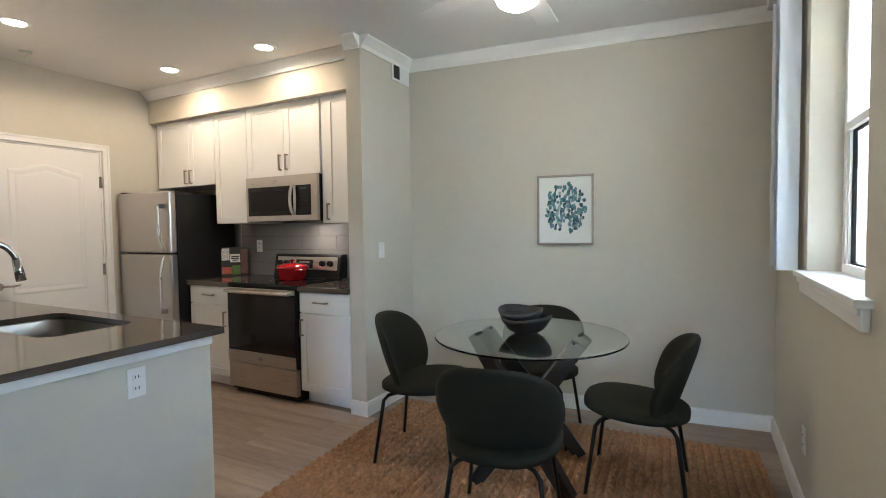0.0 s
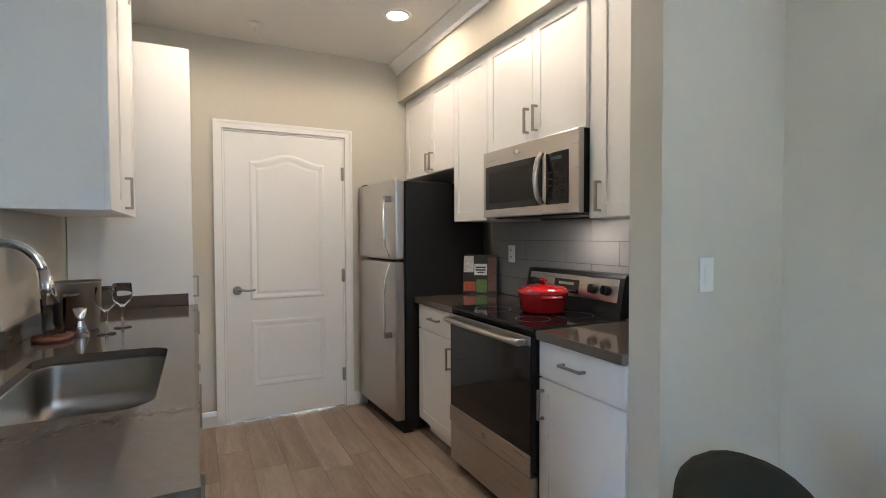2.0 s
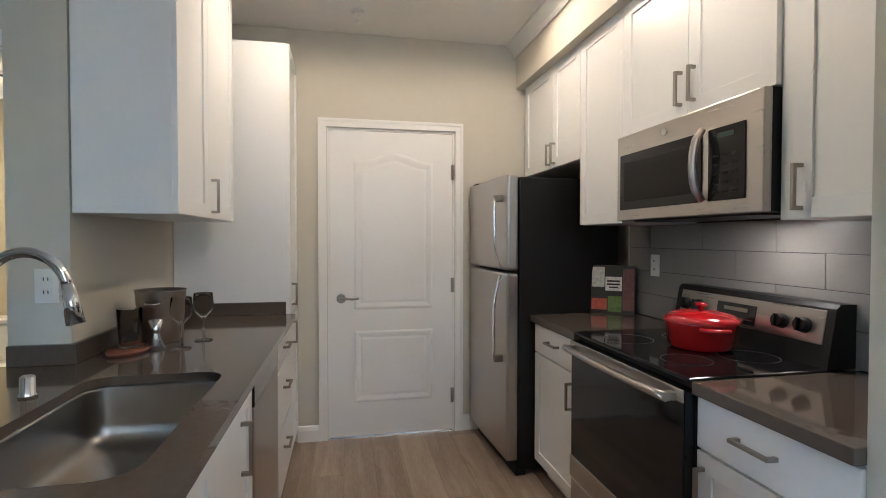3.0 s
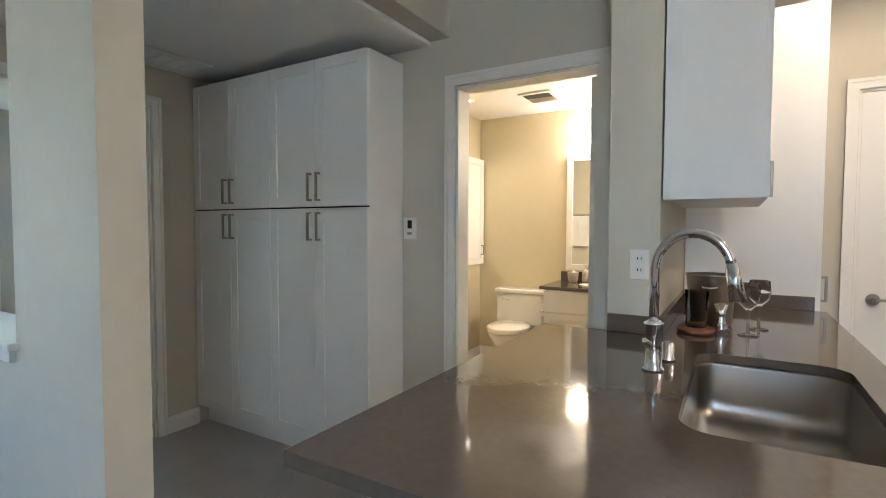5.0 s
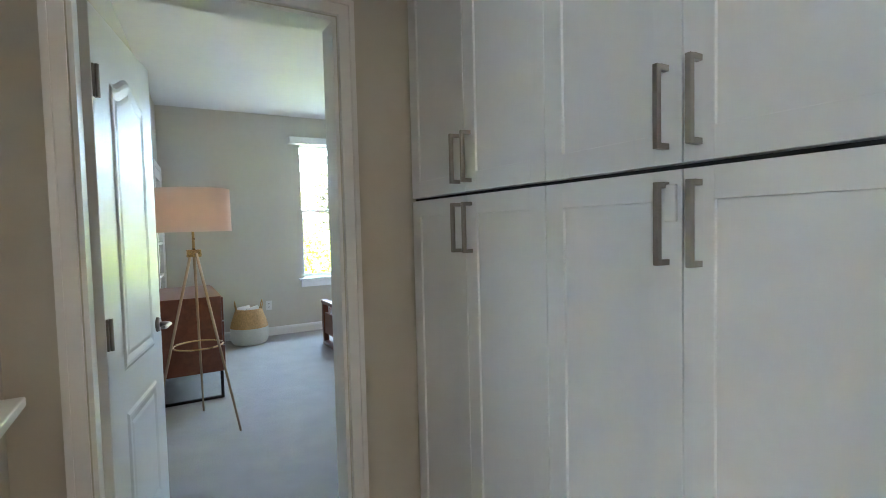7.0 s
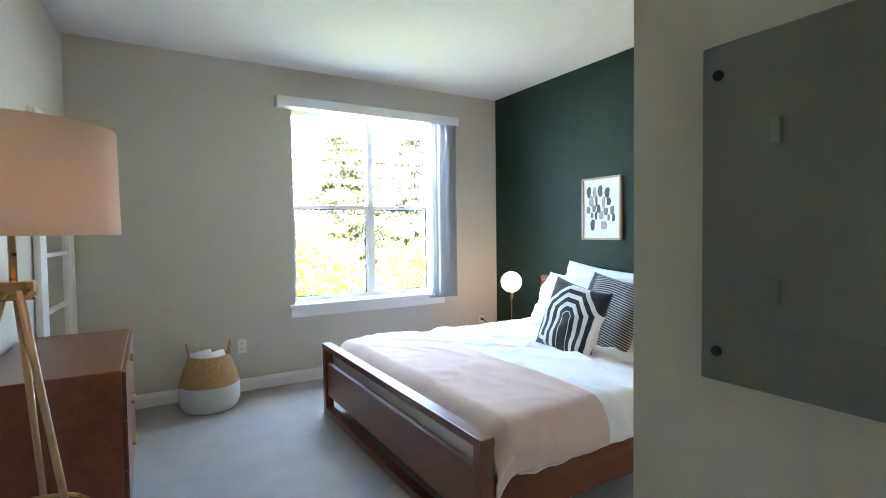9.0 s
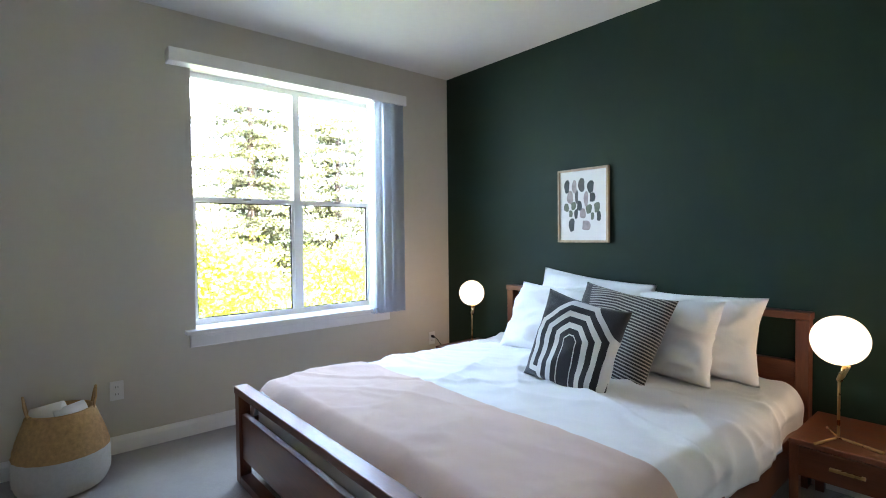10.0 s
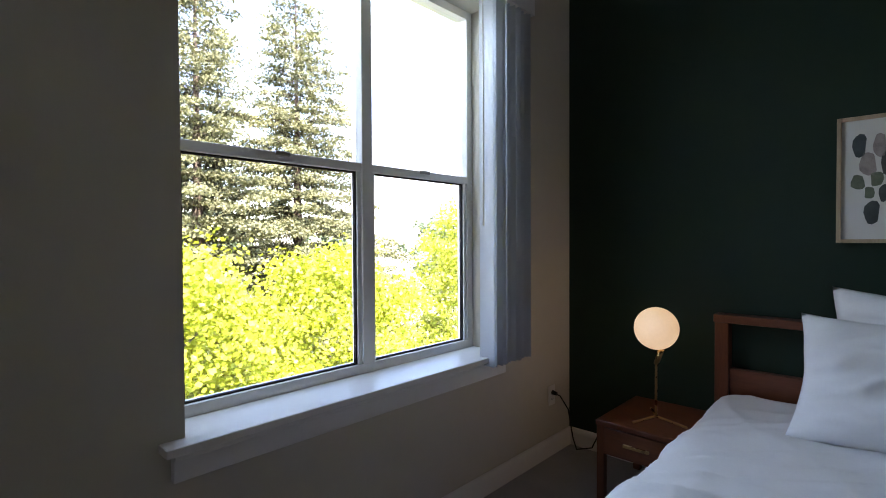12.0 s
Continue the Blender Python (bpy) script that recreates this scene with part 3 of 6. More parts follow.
def range_cooker():
    w = 0.764
    th = thing("range_cooker", pose(-3.305, 2.985, 0), "freestanding electric range in brushed steel and black glass", "cooker")
    part("body", boxes((0.0, w, 0.03, 0.62, 0.02, 0.905, 0.003)), BLACK, th, "black enamel sides")
    part("cooktop", boxes((-0.003, w + 0.003, 0.0, 0.545, 0.905, 0.922, 0.005)), BLACKG, th, "black glass cooktop")
    for cx, cy, r in ((0.2, 0.15, 0.1), (0.56, 0.15, 0.085), (0.2, 0.4, 0.075), (0.56, 0.4, 0.1)):
        b = bmesh.new()
        lathe(b, [(r - 0.003, 0.9225), (r, 0.9228)], 40, (cx, cy, 0))
        part("burner_ring", b, NICKEL, th, "thin printed burner ring")
    od = part("oven_door", boxes((0.004, w - 0.004, -0.012, 0.03, 0.29, 0.885, 0.005)), BLACKG, th, "black glass oven door")
    part("door_trim", boxes((0.004, w - 0.004, -0.018, -0.011, 0.27, 0.365, 0.003)), STEELH, od, "steel lower band")
    part("door_trim", boxes((0.004, w - 0.004, -0.018, -0.011, 0.845, 0.885, 0.003)), STEELH, od, "steel upper band")
    b = bmesh.new()
    tube(b, [(0.03 + (w - 0.06) * k / 10, -0.055 - 0.012 * math.sin(math.pi * k / 10), 0.858) for k in range(11)], 0.014, 12)
    for x in (0.045, w - 0.045):
        box(b, x - 0.014, x + 0.014, -0.06, -0.014, 0.845, 0.871, 0.003)
    part("handle", b, STEELH, od, "steel oven handle")
    b = bmesh.new()
    frustum(b, (w / 2, -0.018, 0.318), (w / 2, -0.0205, 0.318), 0.016, 0.016, 24)
    part("badge", b, CHROME, od, "small round steel badge")
    part("storage_drawer", boxes((0.004, w - 0.004, -0.012, 0.03, 0.055, 0.262, 0.005)), STEELH, th, "brushed steel storage drawer")
    part("plinth", boxes((0.03, w - 0.03, 0.04, 0.5, 0.0, 0.05)), BLACK, th)
    b = bmesh.new()
    pts = [(0.505, 0.92), (0.54, 1.115), (0.555, 1.13), (0.625, 1.13), (0.625, 0.92)]
    a0 = [b.verts.new((0.0, y, z)) for y, z in pts]
    a1 = [b.verts.new((w, y, z)) for y, z in pts]
    for k in range(5):
        b.faces.new((a0[k], a0[(k + 1) % 5], a1[(k + 1) % 5], a1[k]))
    b.faces.new(a0)
    b.faces.new(a1)
    bp = part("control_panel", b, BLACK, th, "black back panel")
    sl = pose(0, 0.507, 0.92, -10.2)
    part("fascia", boxes((0.03, w - 0.03, -0.004, 0.0, 0.075, 0.19, 0.002)), STEELH, bp, "brushed steel fascia", sl)
    part("display", boxes((0.26, 0.46, -0.006, -0.003, 0.09, 0.165, 0.001)), BLACKG, bp, "black oven display", sl)
    part("clock_digits", boxes((0.30, 0.42, -0.0075, -0.0055, 0.135, 0.15), (0.275, 0.445, -0.0075, -0.0055, 0.105, 0.108)), NICKEL, bp, "unreadable panel markings", sl)
    for x in (0.075, 0.155, 0.575, 0.665):
        k = bmesh.new()
        frustum(k, (x, -0.004, 0.13), (x, -0.034, 0.13), 0.027, 0.022, 20)
        box(k, x - 0.004, x + 0.004, -0.046, -0.03, 0.108, 0.152, 0.002)
        part("knob", k, BLACK if x < 0.3 else DARKM, bp, "round burner knob", sl)
    return th


def microwave():
    w = 0.80
    z0, z1 = 1.425, 1.797
    th = thing("microwave", pose(-3.285, 3.185, 0), "over-range microwave in brushed steel with a black window", "microwave")
    part("body", boxes((0.0, w, 0.03, 0.43, z0, z1, 0.003)), BLACK, th, "black steel sides")
    part("front", boxes((0, w, 0, 0.03, z0, z1, 0.004)), STEELH, th, "brushed steel front")
    part("window", boxes((0.03, 0.545, -0.004, 0.001, z0 + 0.045, z1 - 0.085, 0.002)), BLACKG, th, "black glass window")
    part("window_mesh", boxes((0.065, 0.50, -0.0055, -0.0035, z0 + 0.08, z1 - 0.12, 0.001)), DARKM, th, "dark perforated screen")
    part("keypad", boxes((0.575, 0.735, -0.004, 0.001, z0 + 0.045, z1 - 0.085, 0.002)), BLACKG, th, "black touch keypad")
    for i in range(3):
        for j in range(5):
            b = bmesh.new()
            box(b, 0.60 + i * 0.04, 0.625 + i * 0.04, -0.0055, -0.0035, z0 + 0.07 + j * 0.03, z0 + 0.078 + j * 0.03)
            part("key_mark", b, DARKM, th, "faint grey key marking")
    part("clock", boxes((0.62, 0.69, -0.0055, -0.0035, z1 - 0.12, z1 - 0.105)), material("clock_green", (0.015, 0.03, 0.026), 0.4, emit=(0.1, 0.8, 0.5), emit_strength=0.0003), th, "dim green clock digits")
    b = bmesh.new()
    tube(b, [(0.558, -0.012 - 0.04 * math.sin(math.pi * k / 8) ** 0.5, z0 + 0.05 + (z1 - z0 - 0.13) * k / 8) for k in range(9)], 0.013, 12)
    part("handle", b, STEEL, th, "curved steel handle")
    b = bmesh.new()
    frustum(b, (w * 0.42, -0.001, z1 - 0.04), (w * 0.42, -0.004, z1 - 0.04), 0.014, 0.014, 20)
    part("badge", b, CHROME, th, "small round badge")
    part("vent_slot", boxes((0.06, w - 0.06, 0.05, 0.33, z0 - 0.006, z0 - 0.001)), DARKM, th, "dark underside with filter")
    return th


refrigerator()
range_cooker()
microwave()
lamp("cooktop_lamp", "AREA", pose(-2.75, 3.42, 1.41), 0.06, (1.0, 0.86, 0.68), 0.12)

# sink side: base run, pantry, wall cabinet
SF = 1.645
sd = lambda x: pose(x, SF, 0, 0, 0, 180)
cabinet("base_cabinet", sd(-1.80), 1.147, 0.57, 0.0, 0.875, [("door", 0.19, 0.668, 0.105, 0.87, (0.23, 0.72, 0.16, True)), ("door", 0.668, 1.147, 0.105, 0.87, (0.97, 0.72, 0.16, True))], "white shaker sink base cabinet under the peninsula", 0.1, body_top=0.66)
cabinet("base_cabinet", sd(-3.552), 0.59, 0.57, 0.0, 0.875, [("drawer_front", 0, 0.59, 0.715, 0.87, (0.295, 0.80, 0.13, False)), ("drawer_front", 0, 0.59, 0.41, 0.71, (0.295, 0.60, 0.13, False)), ("drawer_front", 0, 0.59, 0.105, 0.405, (0.295, 0.30, 0.13, False))], "white drawer base cabinet beside the pantry", 0.1)
dw = thing("dishwasher", sd(-2.95), "built-in dishwasher with steel door and black control strip", "dishwasher")
part("body", boxes((0.003, 0.597, 0.0, 0.56, 0.1, 0.87)), BLACK, dw)
part("door", boxes((0.003, 0.597, -0.024, 0, 0.11, 0.775, 0.004)), STEEL, dw, "brushed steel dishwasher door")
part("control_strip", boxes((0.003, 0.597, -0.026, 0, 0.78, 0.868, 0.004)), BLACKG, dw, "black control strip")
part("plinth", boxes((0.01, 0.59, 0.05, 0.5, 0.0, 0.1)), BLACK, dw)
cabinet("pantry_cabinet", sd(-4.145), 0.43, 0.59, 0.0, 2.44, [("door", 0, 0.43, 0.105, 0.90, (0.06, 0.80, 0.13, True)), ("door", 0, 0.43, 0.905, 2.44, (0.06, 1.02, 0.13, True))], "tall white pantry cabinet at the end of the counter", 0.1)
cabinet("wall_cabinet", pose(-3.13, 1.372, 0, 0, 0, 180), 0.88, 0.315, 1.43, 2.62, [("door", 0, 0.40, 1.43, 2.62, None), ("door", 0.40, 0.88, 1.43, 2.62, (0.445, 1.53, 0.15, True))], "white shaker wall cabinet above the sink counter")

pw = thing("peninsula_wall", pose(-1.80, 0.62, 0), "grey-white painted half wall under the peninsula counter", "half wall", kind="structure")
part("end_panel", boxes((-0.02, 0.03, 0.26, 1.035, 0, 0.862, 0.003)), PAINT, pw)
part("back_panel", boxes((-1.325, -0.02, 0.26, 0.38, 0, 0.862, 0.003)), PAINT, pw)
part("top_trim", boxes((-0.02, 0.042, 0.24, 1.04, 0.84, 0.8855, 0.004)), TRIM, pw, "white trim under the worktop")

# counter with undermount sink opening, rounded corners
SX0, SX1, SY0, SY1 = -2.93, -2.20, 1.20, 1.59


def rounded(x0, x1, y0, y1, r, n=8):
    pts = []
    for cx, cy, a0 in ((x1 - r, y1 - r, 0), (x0 + r, y1 - r, 90), (x0 + r, y0 + r, 180), (x1 - r, y0 + r, 270)):
        for k in range(n + 1):
            a = radians(a0 + 90 * k / n)
            pts.append((cx + r * math.cos(a), cy + r * math.sin(a)))
    return pts


def counter_with_hole():
    b = bmesh.new()
    hole = rounded(SX0, SX1, SY0, SY1, 0.075)
    outer = [(-1.715, 1.69), (-4.14, 1.69), (-4.14, 1.052), (-3.128, 1.052), (-3.128, 0.60), (-1.715, 0.60)]
    for z in (0.915, 0.886):
        vs = []
        for loop in (outer, hole):
            l = [b.verts.new((x, y, z)) for x, y in loop]
            vs.append(l)
        es = []
        for l in vs:
            for k in range(len(l)):
                es.append(b.edges.new((l[k], l[(k + 1) % len(l)])))
        bmesh.ops.triangle_fill(b, use_beauty=True, use_dissolve=False, edges=es)
        if z == 0.915:
            first = vs
    for l0, l1 in zip(first, vs):
        for k in range(len(l0)):
            b.faces.new((l0[k], l0[(k + 1) % len(l0)], l1[(k + 1) % len(l1)], l1[k]))
    return b


ct = part("worktop", counter_with_hole(), QUARTZ)
tagged(ct, "brown-grey polished quartz peninsula worktop with an undermount sink", "worktop")
structure("trim_backsplash", boxes((-4.139, -3.13, 1.051, 1.071, 0.9155, 0.985, 0.002), (-3.129, -3.109, 0.865, 1.071, 0.9155, 0.985, 0.002), (-4.1445, -4.1255, 1.072, 1.64, 0.9155, 0.985, 0.002)), QUARTZ, "low brown-grey quartz upstand along the wall", "upstand")

sk = thing("sink", pose((SX0 + SX1) / 2, (SY0 + SY1) / 2, 0.71), "brushed steel undermount kitchen sink bowl", "sink")
b = bmesh.new()
hx, hy = (SX1 - SX0) / 2 + 0.004, (SY1 - SY0) / 2 + 0.004
rings = []
for inset, z, r in ((-0.02, 0.175, 0.085), (0.0, 0.175, 0.075), (0.002, 0.165, 0.07), (0.007, 0.06, 0.06), (0.010, 0.032, 0.058), (0.020, 0.012, 0.055), (0.040, 0.002, 0.05), (0.14, -0.004, 0.04)):
    rings.append([b.verts.new((x, y, z)) for x, y in rounded(-hx + inset, hx - inset, -hy + inset, hy - inset, r)])
for a, c in zip(rings, rings[1:]):
    for k in range(len(a)):
        b.faces.new((a[k], a[(k + 1) % len(a)], c[(k + 1) % len(c)], c[k])).smooth = True
b.faces.new(rings[-1])
part("bowl", b, SINKM, sk)
b = bmesh.new()
lathe(b, [(0.0, 0.002), (0.03, 0.002), (0.042, 0.004), (0.045, 0.0)], 24)
part("drain", b, NICKEL, sk, "round steel drain")

fc = thing("faucet", pose(-2.62, 1.102, 0.915), "tall chrome gooseneck kitchen faucet", "faucet")
b = bmesh.new()
lathe(b, [(0.0, 0.0), (0.03, 0.0), (0.03, 0.006), (0.024, 0.012), (0.0215, 0.125), (0.027, 0.132), (0.027, 0.138), (0.016, 0.145), (0.0, 0.145)], 24)
part("base", b, CHROME, fc)
b = bmesh.new()
arc = [(0, 0, 0.1), (0, 0, 0.26)] + [(0, 0.095 - 0.095 * math.cos(radians(a)), 0.29 + 0.105 * math.sin(radians(a))) for a in range(0, 171, 10)]
tube(b, arc, 0.0135, 14)
part("spout", b, CHROME, fc)
b = bmesh.new()
frustum(b, (0, 0.187, 0.315), (0, 0.205, 0.215), 0.016, 0.021, 16)
part("spray_head", b, CHROME, fc, "chrome pull-down spray head")
b = bmesh.new()
tube(b, [(0.02, 0, 0.075), (0.05, 0, 0.082), (0.10, -0.01, 0.105)], 0.007, 8)
part("lever", b, CHROME, fc)
sp = thing("soap_dispenser", pose(-2.75, 1.127, 0.915), "short chrome soap dispenser beside the faucet", "dispenser")
b = bmesh.new()
lathe(b, [(0, 0), (0.022, 0), (0.022, 0.008), (0.018, 0.012), (0.018, 0.055), (0.012, 0.06), (0.0, 0.062)], 20)
part("body", b, CHROME, sp)

# ---- lamps of the rooms ----
GLOW = material("lamp_glow", (0.9, 0.85, 0.75), 0.5, emit=(1.0, 0.86, 0.66), emit_strength=0.9)
GLOBE = material("lit_opal_glass", (0.85, 0.8, 0.7), 0.3, emit=(1.0, 0.72, 0.36), emit_strength=0.06)
BULB = material("lit_vanity_glass", (0.9, 0.85, 0.75), 0.3, emit=(1.0, 0.86, 0.66), emit_strength=1.0)


def downlight(x, y, power):
    th = thing("recessed_light", pose(x, y, TOP), "round white recessed ceiling light, switched on", "ceiling light", "kitchen downlights")
    b = bmesh.new()
    lathe(b, [(0.062, -0.002), (0.066, -0.008), (0.088, -0.006), (0.092, -0.001)], 32)
    part("trim_ring", b, TRIM, th)
    b = bmesh.new()
    lathe(b, [(0.0, -0.004), (0.062, -0.004)], 32)
    part("lens", b, GLOW, th, "glowing warm lens")
    l = lamp("downlight_beam", "SPOT", pose(x, y, TOP - 0.03), power, WARM, 0.05)
    l.data.spot_size, l.data.spot_blend = radians(176), 0.35


for x, y in ((-3.69, 1.76), (-2.66, 2.85), (-3.73, 2.83), ):
    downlight(x, y, 0.47)

# bathroom vanity light
vl = thing("vanity_light", pose(-5.655, 0.36, 2.13, 0, 0, 90), "long glowing vanity light bar above the mirror", "wall light")
part("back_plate", boxes((-0.36, 0.36, -0.03, 0, -0.04, 0.05, 0.004)), PORCELAIN, vl)
for k in range(4):
    b = bmesh.new()
    lathe(b, [(0.0, -0.06), (0.04, -0.055), (0.055, -0.02), (0.055, 0.03), (0.035, 0.06), (0.0, 0.065)], 20, (-0.27 + 0.18 * k, -0.09, 0))
    part("shade", b, BULB, vl, "glowing frosted glass shade")
lamp("vanity_lamp", "AREA", look((-5.50, 0.36, 2.13), (-3.9, 0.2, 1.3)), 0.42, (1.0, 0.76, 0.45), 0.7, 0.12)

# dining ceiling fan with light
cf = thing("ceiling_fan", pose(-0.585, 2.49, TOP), "white ceiling fan with a glowing bowl light", "ceiling fan")
b = bmesh.new()
lathe(b, [(0.0, 0.0), (0.07, 0.0), (0.065, -0.03), (0.02, -0.05), (0.018, -0.09), (0.0, -0.09)], 24)
part("canopy", b, TRIM, cf)
b = bmesh.new()
lathe(b, [(0.0, -0.08), (0.06, -0.085), (0.11, -0.11), (0.115, -0.16), (0.08, -0.19), (0.0, -0.195)], 28)
part("motor", b, TRIM, cf)
for k in range(5):
    a = radians(72 * k + 20)
    b = bmesh.new()
    box(b, 0.12, 0.62, -0.06, 0.06, -0.155, -0.148, 0.003)
    part("blade", b, TRIM, cf, "white blade", R(a, 4, "Z"))
b = bmesh.new()
lathe(b, [(0.0, -0.31), (0.05, -0.305), (0.095, -0.28), (0.11, -0.245), (0.105, -0.21), (0.07, -0.195), (0.0, -0.195)], 28)
part("light_bowl", b, BULB, cf, "glowing frosted bowl")
lamp("fan_lamp", "POINT", pose(-0.585, 2.49, TOP - 0.36), 0.03, (1.0, 0.86, 0.68), 0.08)

# ---- dining corner ----
def outlet(m, label, kind="outlet", group="wall plates"):
    """A wall plate facing local -y with two sockets or a rocker."""
    th = thing(kind, m, label, "outlet" if kind == "wall_outlet" else "switch", group)
    part("plate", boxes((-0.036, 0.036, -0.006, 0, -0.058, 0.058, 0.002)), PLASTIC, th)
    if kind == "wall_outlet":
        for z in (-0.022, 0.022):
            part("socket", boxes((-0.017, 0.017, -0.0085, -0.005, z - 0.015, z + 0.015, 0.002)), PLASTIC, th)
            part("slots", boxes((-0.008, -0.005, -0.0095, -0.008, z - 0.004, z + 0.007), (0.005, 0.008, -0.0095, -0.008, z - 0.004, z + 0.007)), GAP, th, "dark socket slots")
    else:
        part("rocker", boxes((-0.016, 0.016, -0.009, -0.005, -0.032, 0.032, 0.002)), PLASTIC, th)
    return th


outlet(pose(-1.919, 3.235, 1.19, 0, 0, 90), "white rocker switch on the wing wall", "light_switch")
outlet(pose(-1.769, 1.32, 0.758, 0, 0, 90), "white duplex outlet on the peninsula end", "wall_outlet")
outlet(pose(-3.60, 3.602, 1.20), "white duplex outlet on the tiled splashback", "wall_outlet")
outlet(pose(-3.128, 0.98, 1.183, 0, 0, 90), "white outlet beside the bathroom door", "wall_outlet")
outlet(pose(0.629, 2.9, 0.36, 0, 0, -90), "white duplex outlet low on the wall", "wall_outlet")
outlet(pose(-3.405, -6.598, 0.385, 0, 0, 180), "white duplex outlet low on the bedroom wall", "wall_outlet")
outlet(pose(-5.88, -6.598, 0.35, 0, 0, 180), "white outlet with a plugged-in lamp cord", "wall_outlet")

vt = thing("wall_vent", pose(-1.918, 3.53, 2.565, 0, 0, 90), "small white wall vent with a dark plate for the shaded grille opening", "vent")
part("frame", boxes((-0.125, 0.125, -0.012, 0, -0.07, 0.07, 0.003)), TRIM, vt)
# no hole is cut; a dark plate on the frame gives the recess its shade
part("opening", boxes((-0.10, -0.02, -0.0145, -0.011, -0.05, 0.05)), GAP, vt, "dark plate for the shaded grille opening")
for k in range(6):
    part("slat", boxes((-0.098, -0.022, -0.017, -0.013, -0.045 + k * 0.017, -0.040 + k * 0.017)), DARKM, vt)


def framed_picture(name, m, w, h, frame_mat, face, label, blots, palette):
    """A framed print facing local -y; blots: rows (x, z, w, h, colour index), each a small raised paint patch."""
    th = thing(name, m, label, "picture")
    f = 0.016
    for x0, x1, z0, z1 in ((-w / 2, -w / 2 + f, -h / 2, h / 2), (w / 2 - f, w / 2, -h / 2, h / 2), (-w / 2 + f, w / 2 - f, -h / 2, -h / 2 + f), (-w / 2 + f, w / 2 - f, h / 2 - f, h / 2)):
        part("frame_bar", boxes((x0, x1, -0.028, 0.0, z0, z1, 0.002)), frame_mat, th)
    art = part("print", boxes((-w / 2 + f, w / 2 - f, -0.014, -0.004, -h / 2 + f, h / 2 - f)), face, th, "off-white paper")
    rnd = random.Random(len(blots))
    for x, z, bw, bh, c in blots:
        b = bmesh.new()
        n = 12
        ph = rnd.uniform(0, 6)
        vs = [b.verts.new((x + bw / 2 * math.copysign(abs(math.cos(a)) ** 0.7, math.cos(a)) * (1 + 0.16 * math.sin(3 * a + ph)), -0.0146, z + bh / 2 * math.copysign(abs(math.sin(a)) ** 0.7, math.sin(a)) * (1 + 0.12 * math.sin(2 * a + ph)))) for a in (2 * math.pi * k / n for k in range(n))]
        b.faces.new(vs)
        part("brush_mark", b, palette[c], art)
    return th


PAPER = material("art_paper", (0.74, 0.74, 0.71), 0.7, 0, 0.02, 10)
teals = [material("ink_" + n, c, 0.7, 0, 0.3, 60) for n, c in (("teal", (0.10, 0.24, 0.26)), ("navy", (0.045, 0.09, 0.13)), ("mint", (0.30, 0.44, 0.42)), ("blue", (0.17, 0.27, 0.34)))]
rnd = random.Random(11)
marks = []
for k in range(250):
    a, r = rnd.uniform(0, 2 * math.pi), rnd.random() ** 0.5
    x, z = 0.145 * r * math.cos(a), 0.012 + 0.185 * r * math.sin(a)
    if z < -0.09 and abs(x) < 0.04 - 0.12 * (z + 0.19):
        continue
    marks.append((x, z, rnd.uniform(0.013, 0.024), rnd.uniform(0.020, 0.034), rnd.choice((0, 0, 0, 1, 1, 2, 3))))
GREYWOOD = wood_material("weathered_grey_frame", (0.26, 0.22, 0.19), (0.40, 0.35, 0.31), 0.5, 3, "x")
framed_picture("dining_picture", SLANT @ pose(1.247, -0.003, 1.468), 0.405, 0.51, GREYWOOD, PAPER, "framed abstract teal leaf print on the dining wall", marks, teals)
PALEWOOD = wood_material("pale_oak_frame", (0.38, 0.27, 0.17), (0.55, 0.42, 0.29), 0.45, 3, "z")
inks = [material("wash_" + n, c, 0.7, 0, 0.35, 30) for n, c in (("grey", (0.10, 0.105, 0.10)), ("green", (0.15, 0.18, 0.13)), ("mauve", (0.36, 0.31, 0.30)), ("slate", (0.06, 0.075, 0.075)))]
bl = [(-0.145, 0.155, 0.05, 0.1, 3), (-0.075, 0.15, 0.045, 0.1, 2), (-0.01, 0.16, 0.06, 0.1, 0), (0.07, 0.14, 0.06, 0.09, 3), (0.085, 0.06, 0.05, 0.08, 3), (-0.115, 0.07, 0.06, 0.1, 2), (-0.055, 0.07, 0.03, 0.1, 0), (0.03, 0.05, 0.04, 0.11, 2), (-0.15, -0.01, 0.05, 0.065, 1), (-0.085, 0.0, 0.045, 0.07, 1), (-0.03, 0.0, 0.045, 0.085, 3), (0.055, -0.03, 0.055, 0.07, 1), (0.125, -0.02, 0.05, 0.085, 1), (-0.11, -0.06, 0.035, 0.06, 1), (-0.06, -0.065, 0.035, 0.075, 3), (0.0, -0.06, 0.055, 0.085, 2), (0.085, -0.085, 0.03, 0.065, 1), (0.14, -0.085, 0.035, 0.085, 3), (-0.1, -0.15, 0.055, 0.1, 3), (0.03, -0.155, 0.075, 0.085, 2)]
framed_picture("bedroom_picture", pose(-6.096, -5.093, 1.515, 0, 0, 90), 0.42, 0.535, PALEWOOD, PAPER, "framed abstract grey brushstroke print on the green wall", [(0.93 * x, 0.93 * z, 0.9 * w, 0.92 * h, c) for x, z, w, h, c in bl], inks)


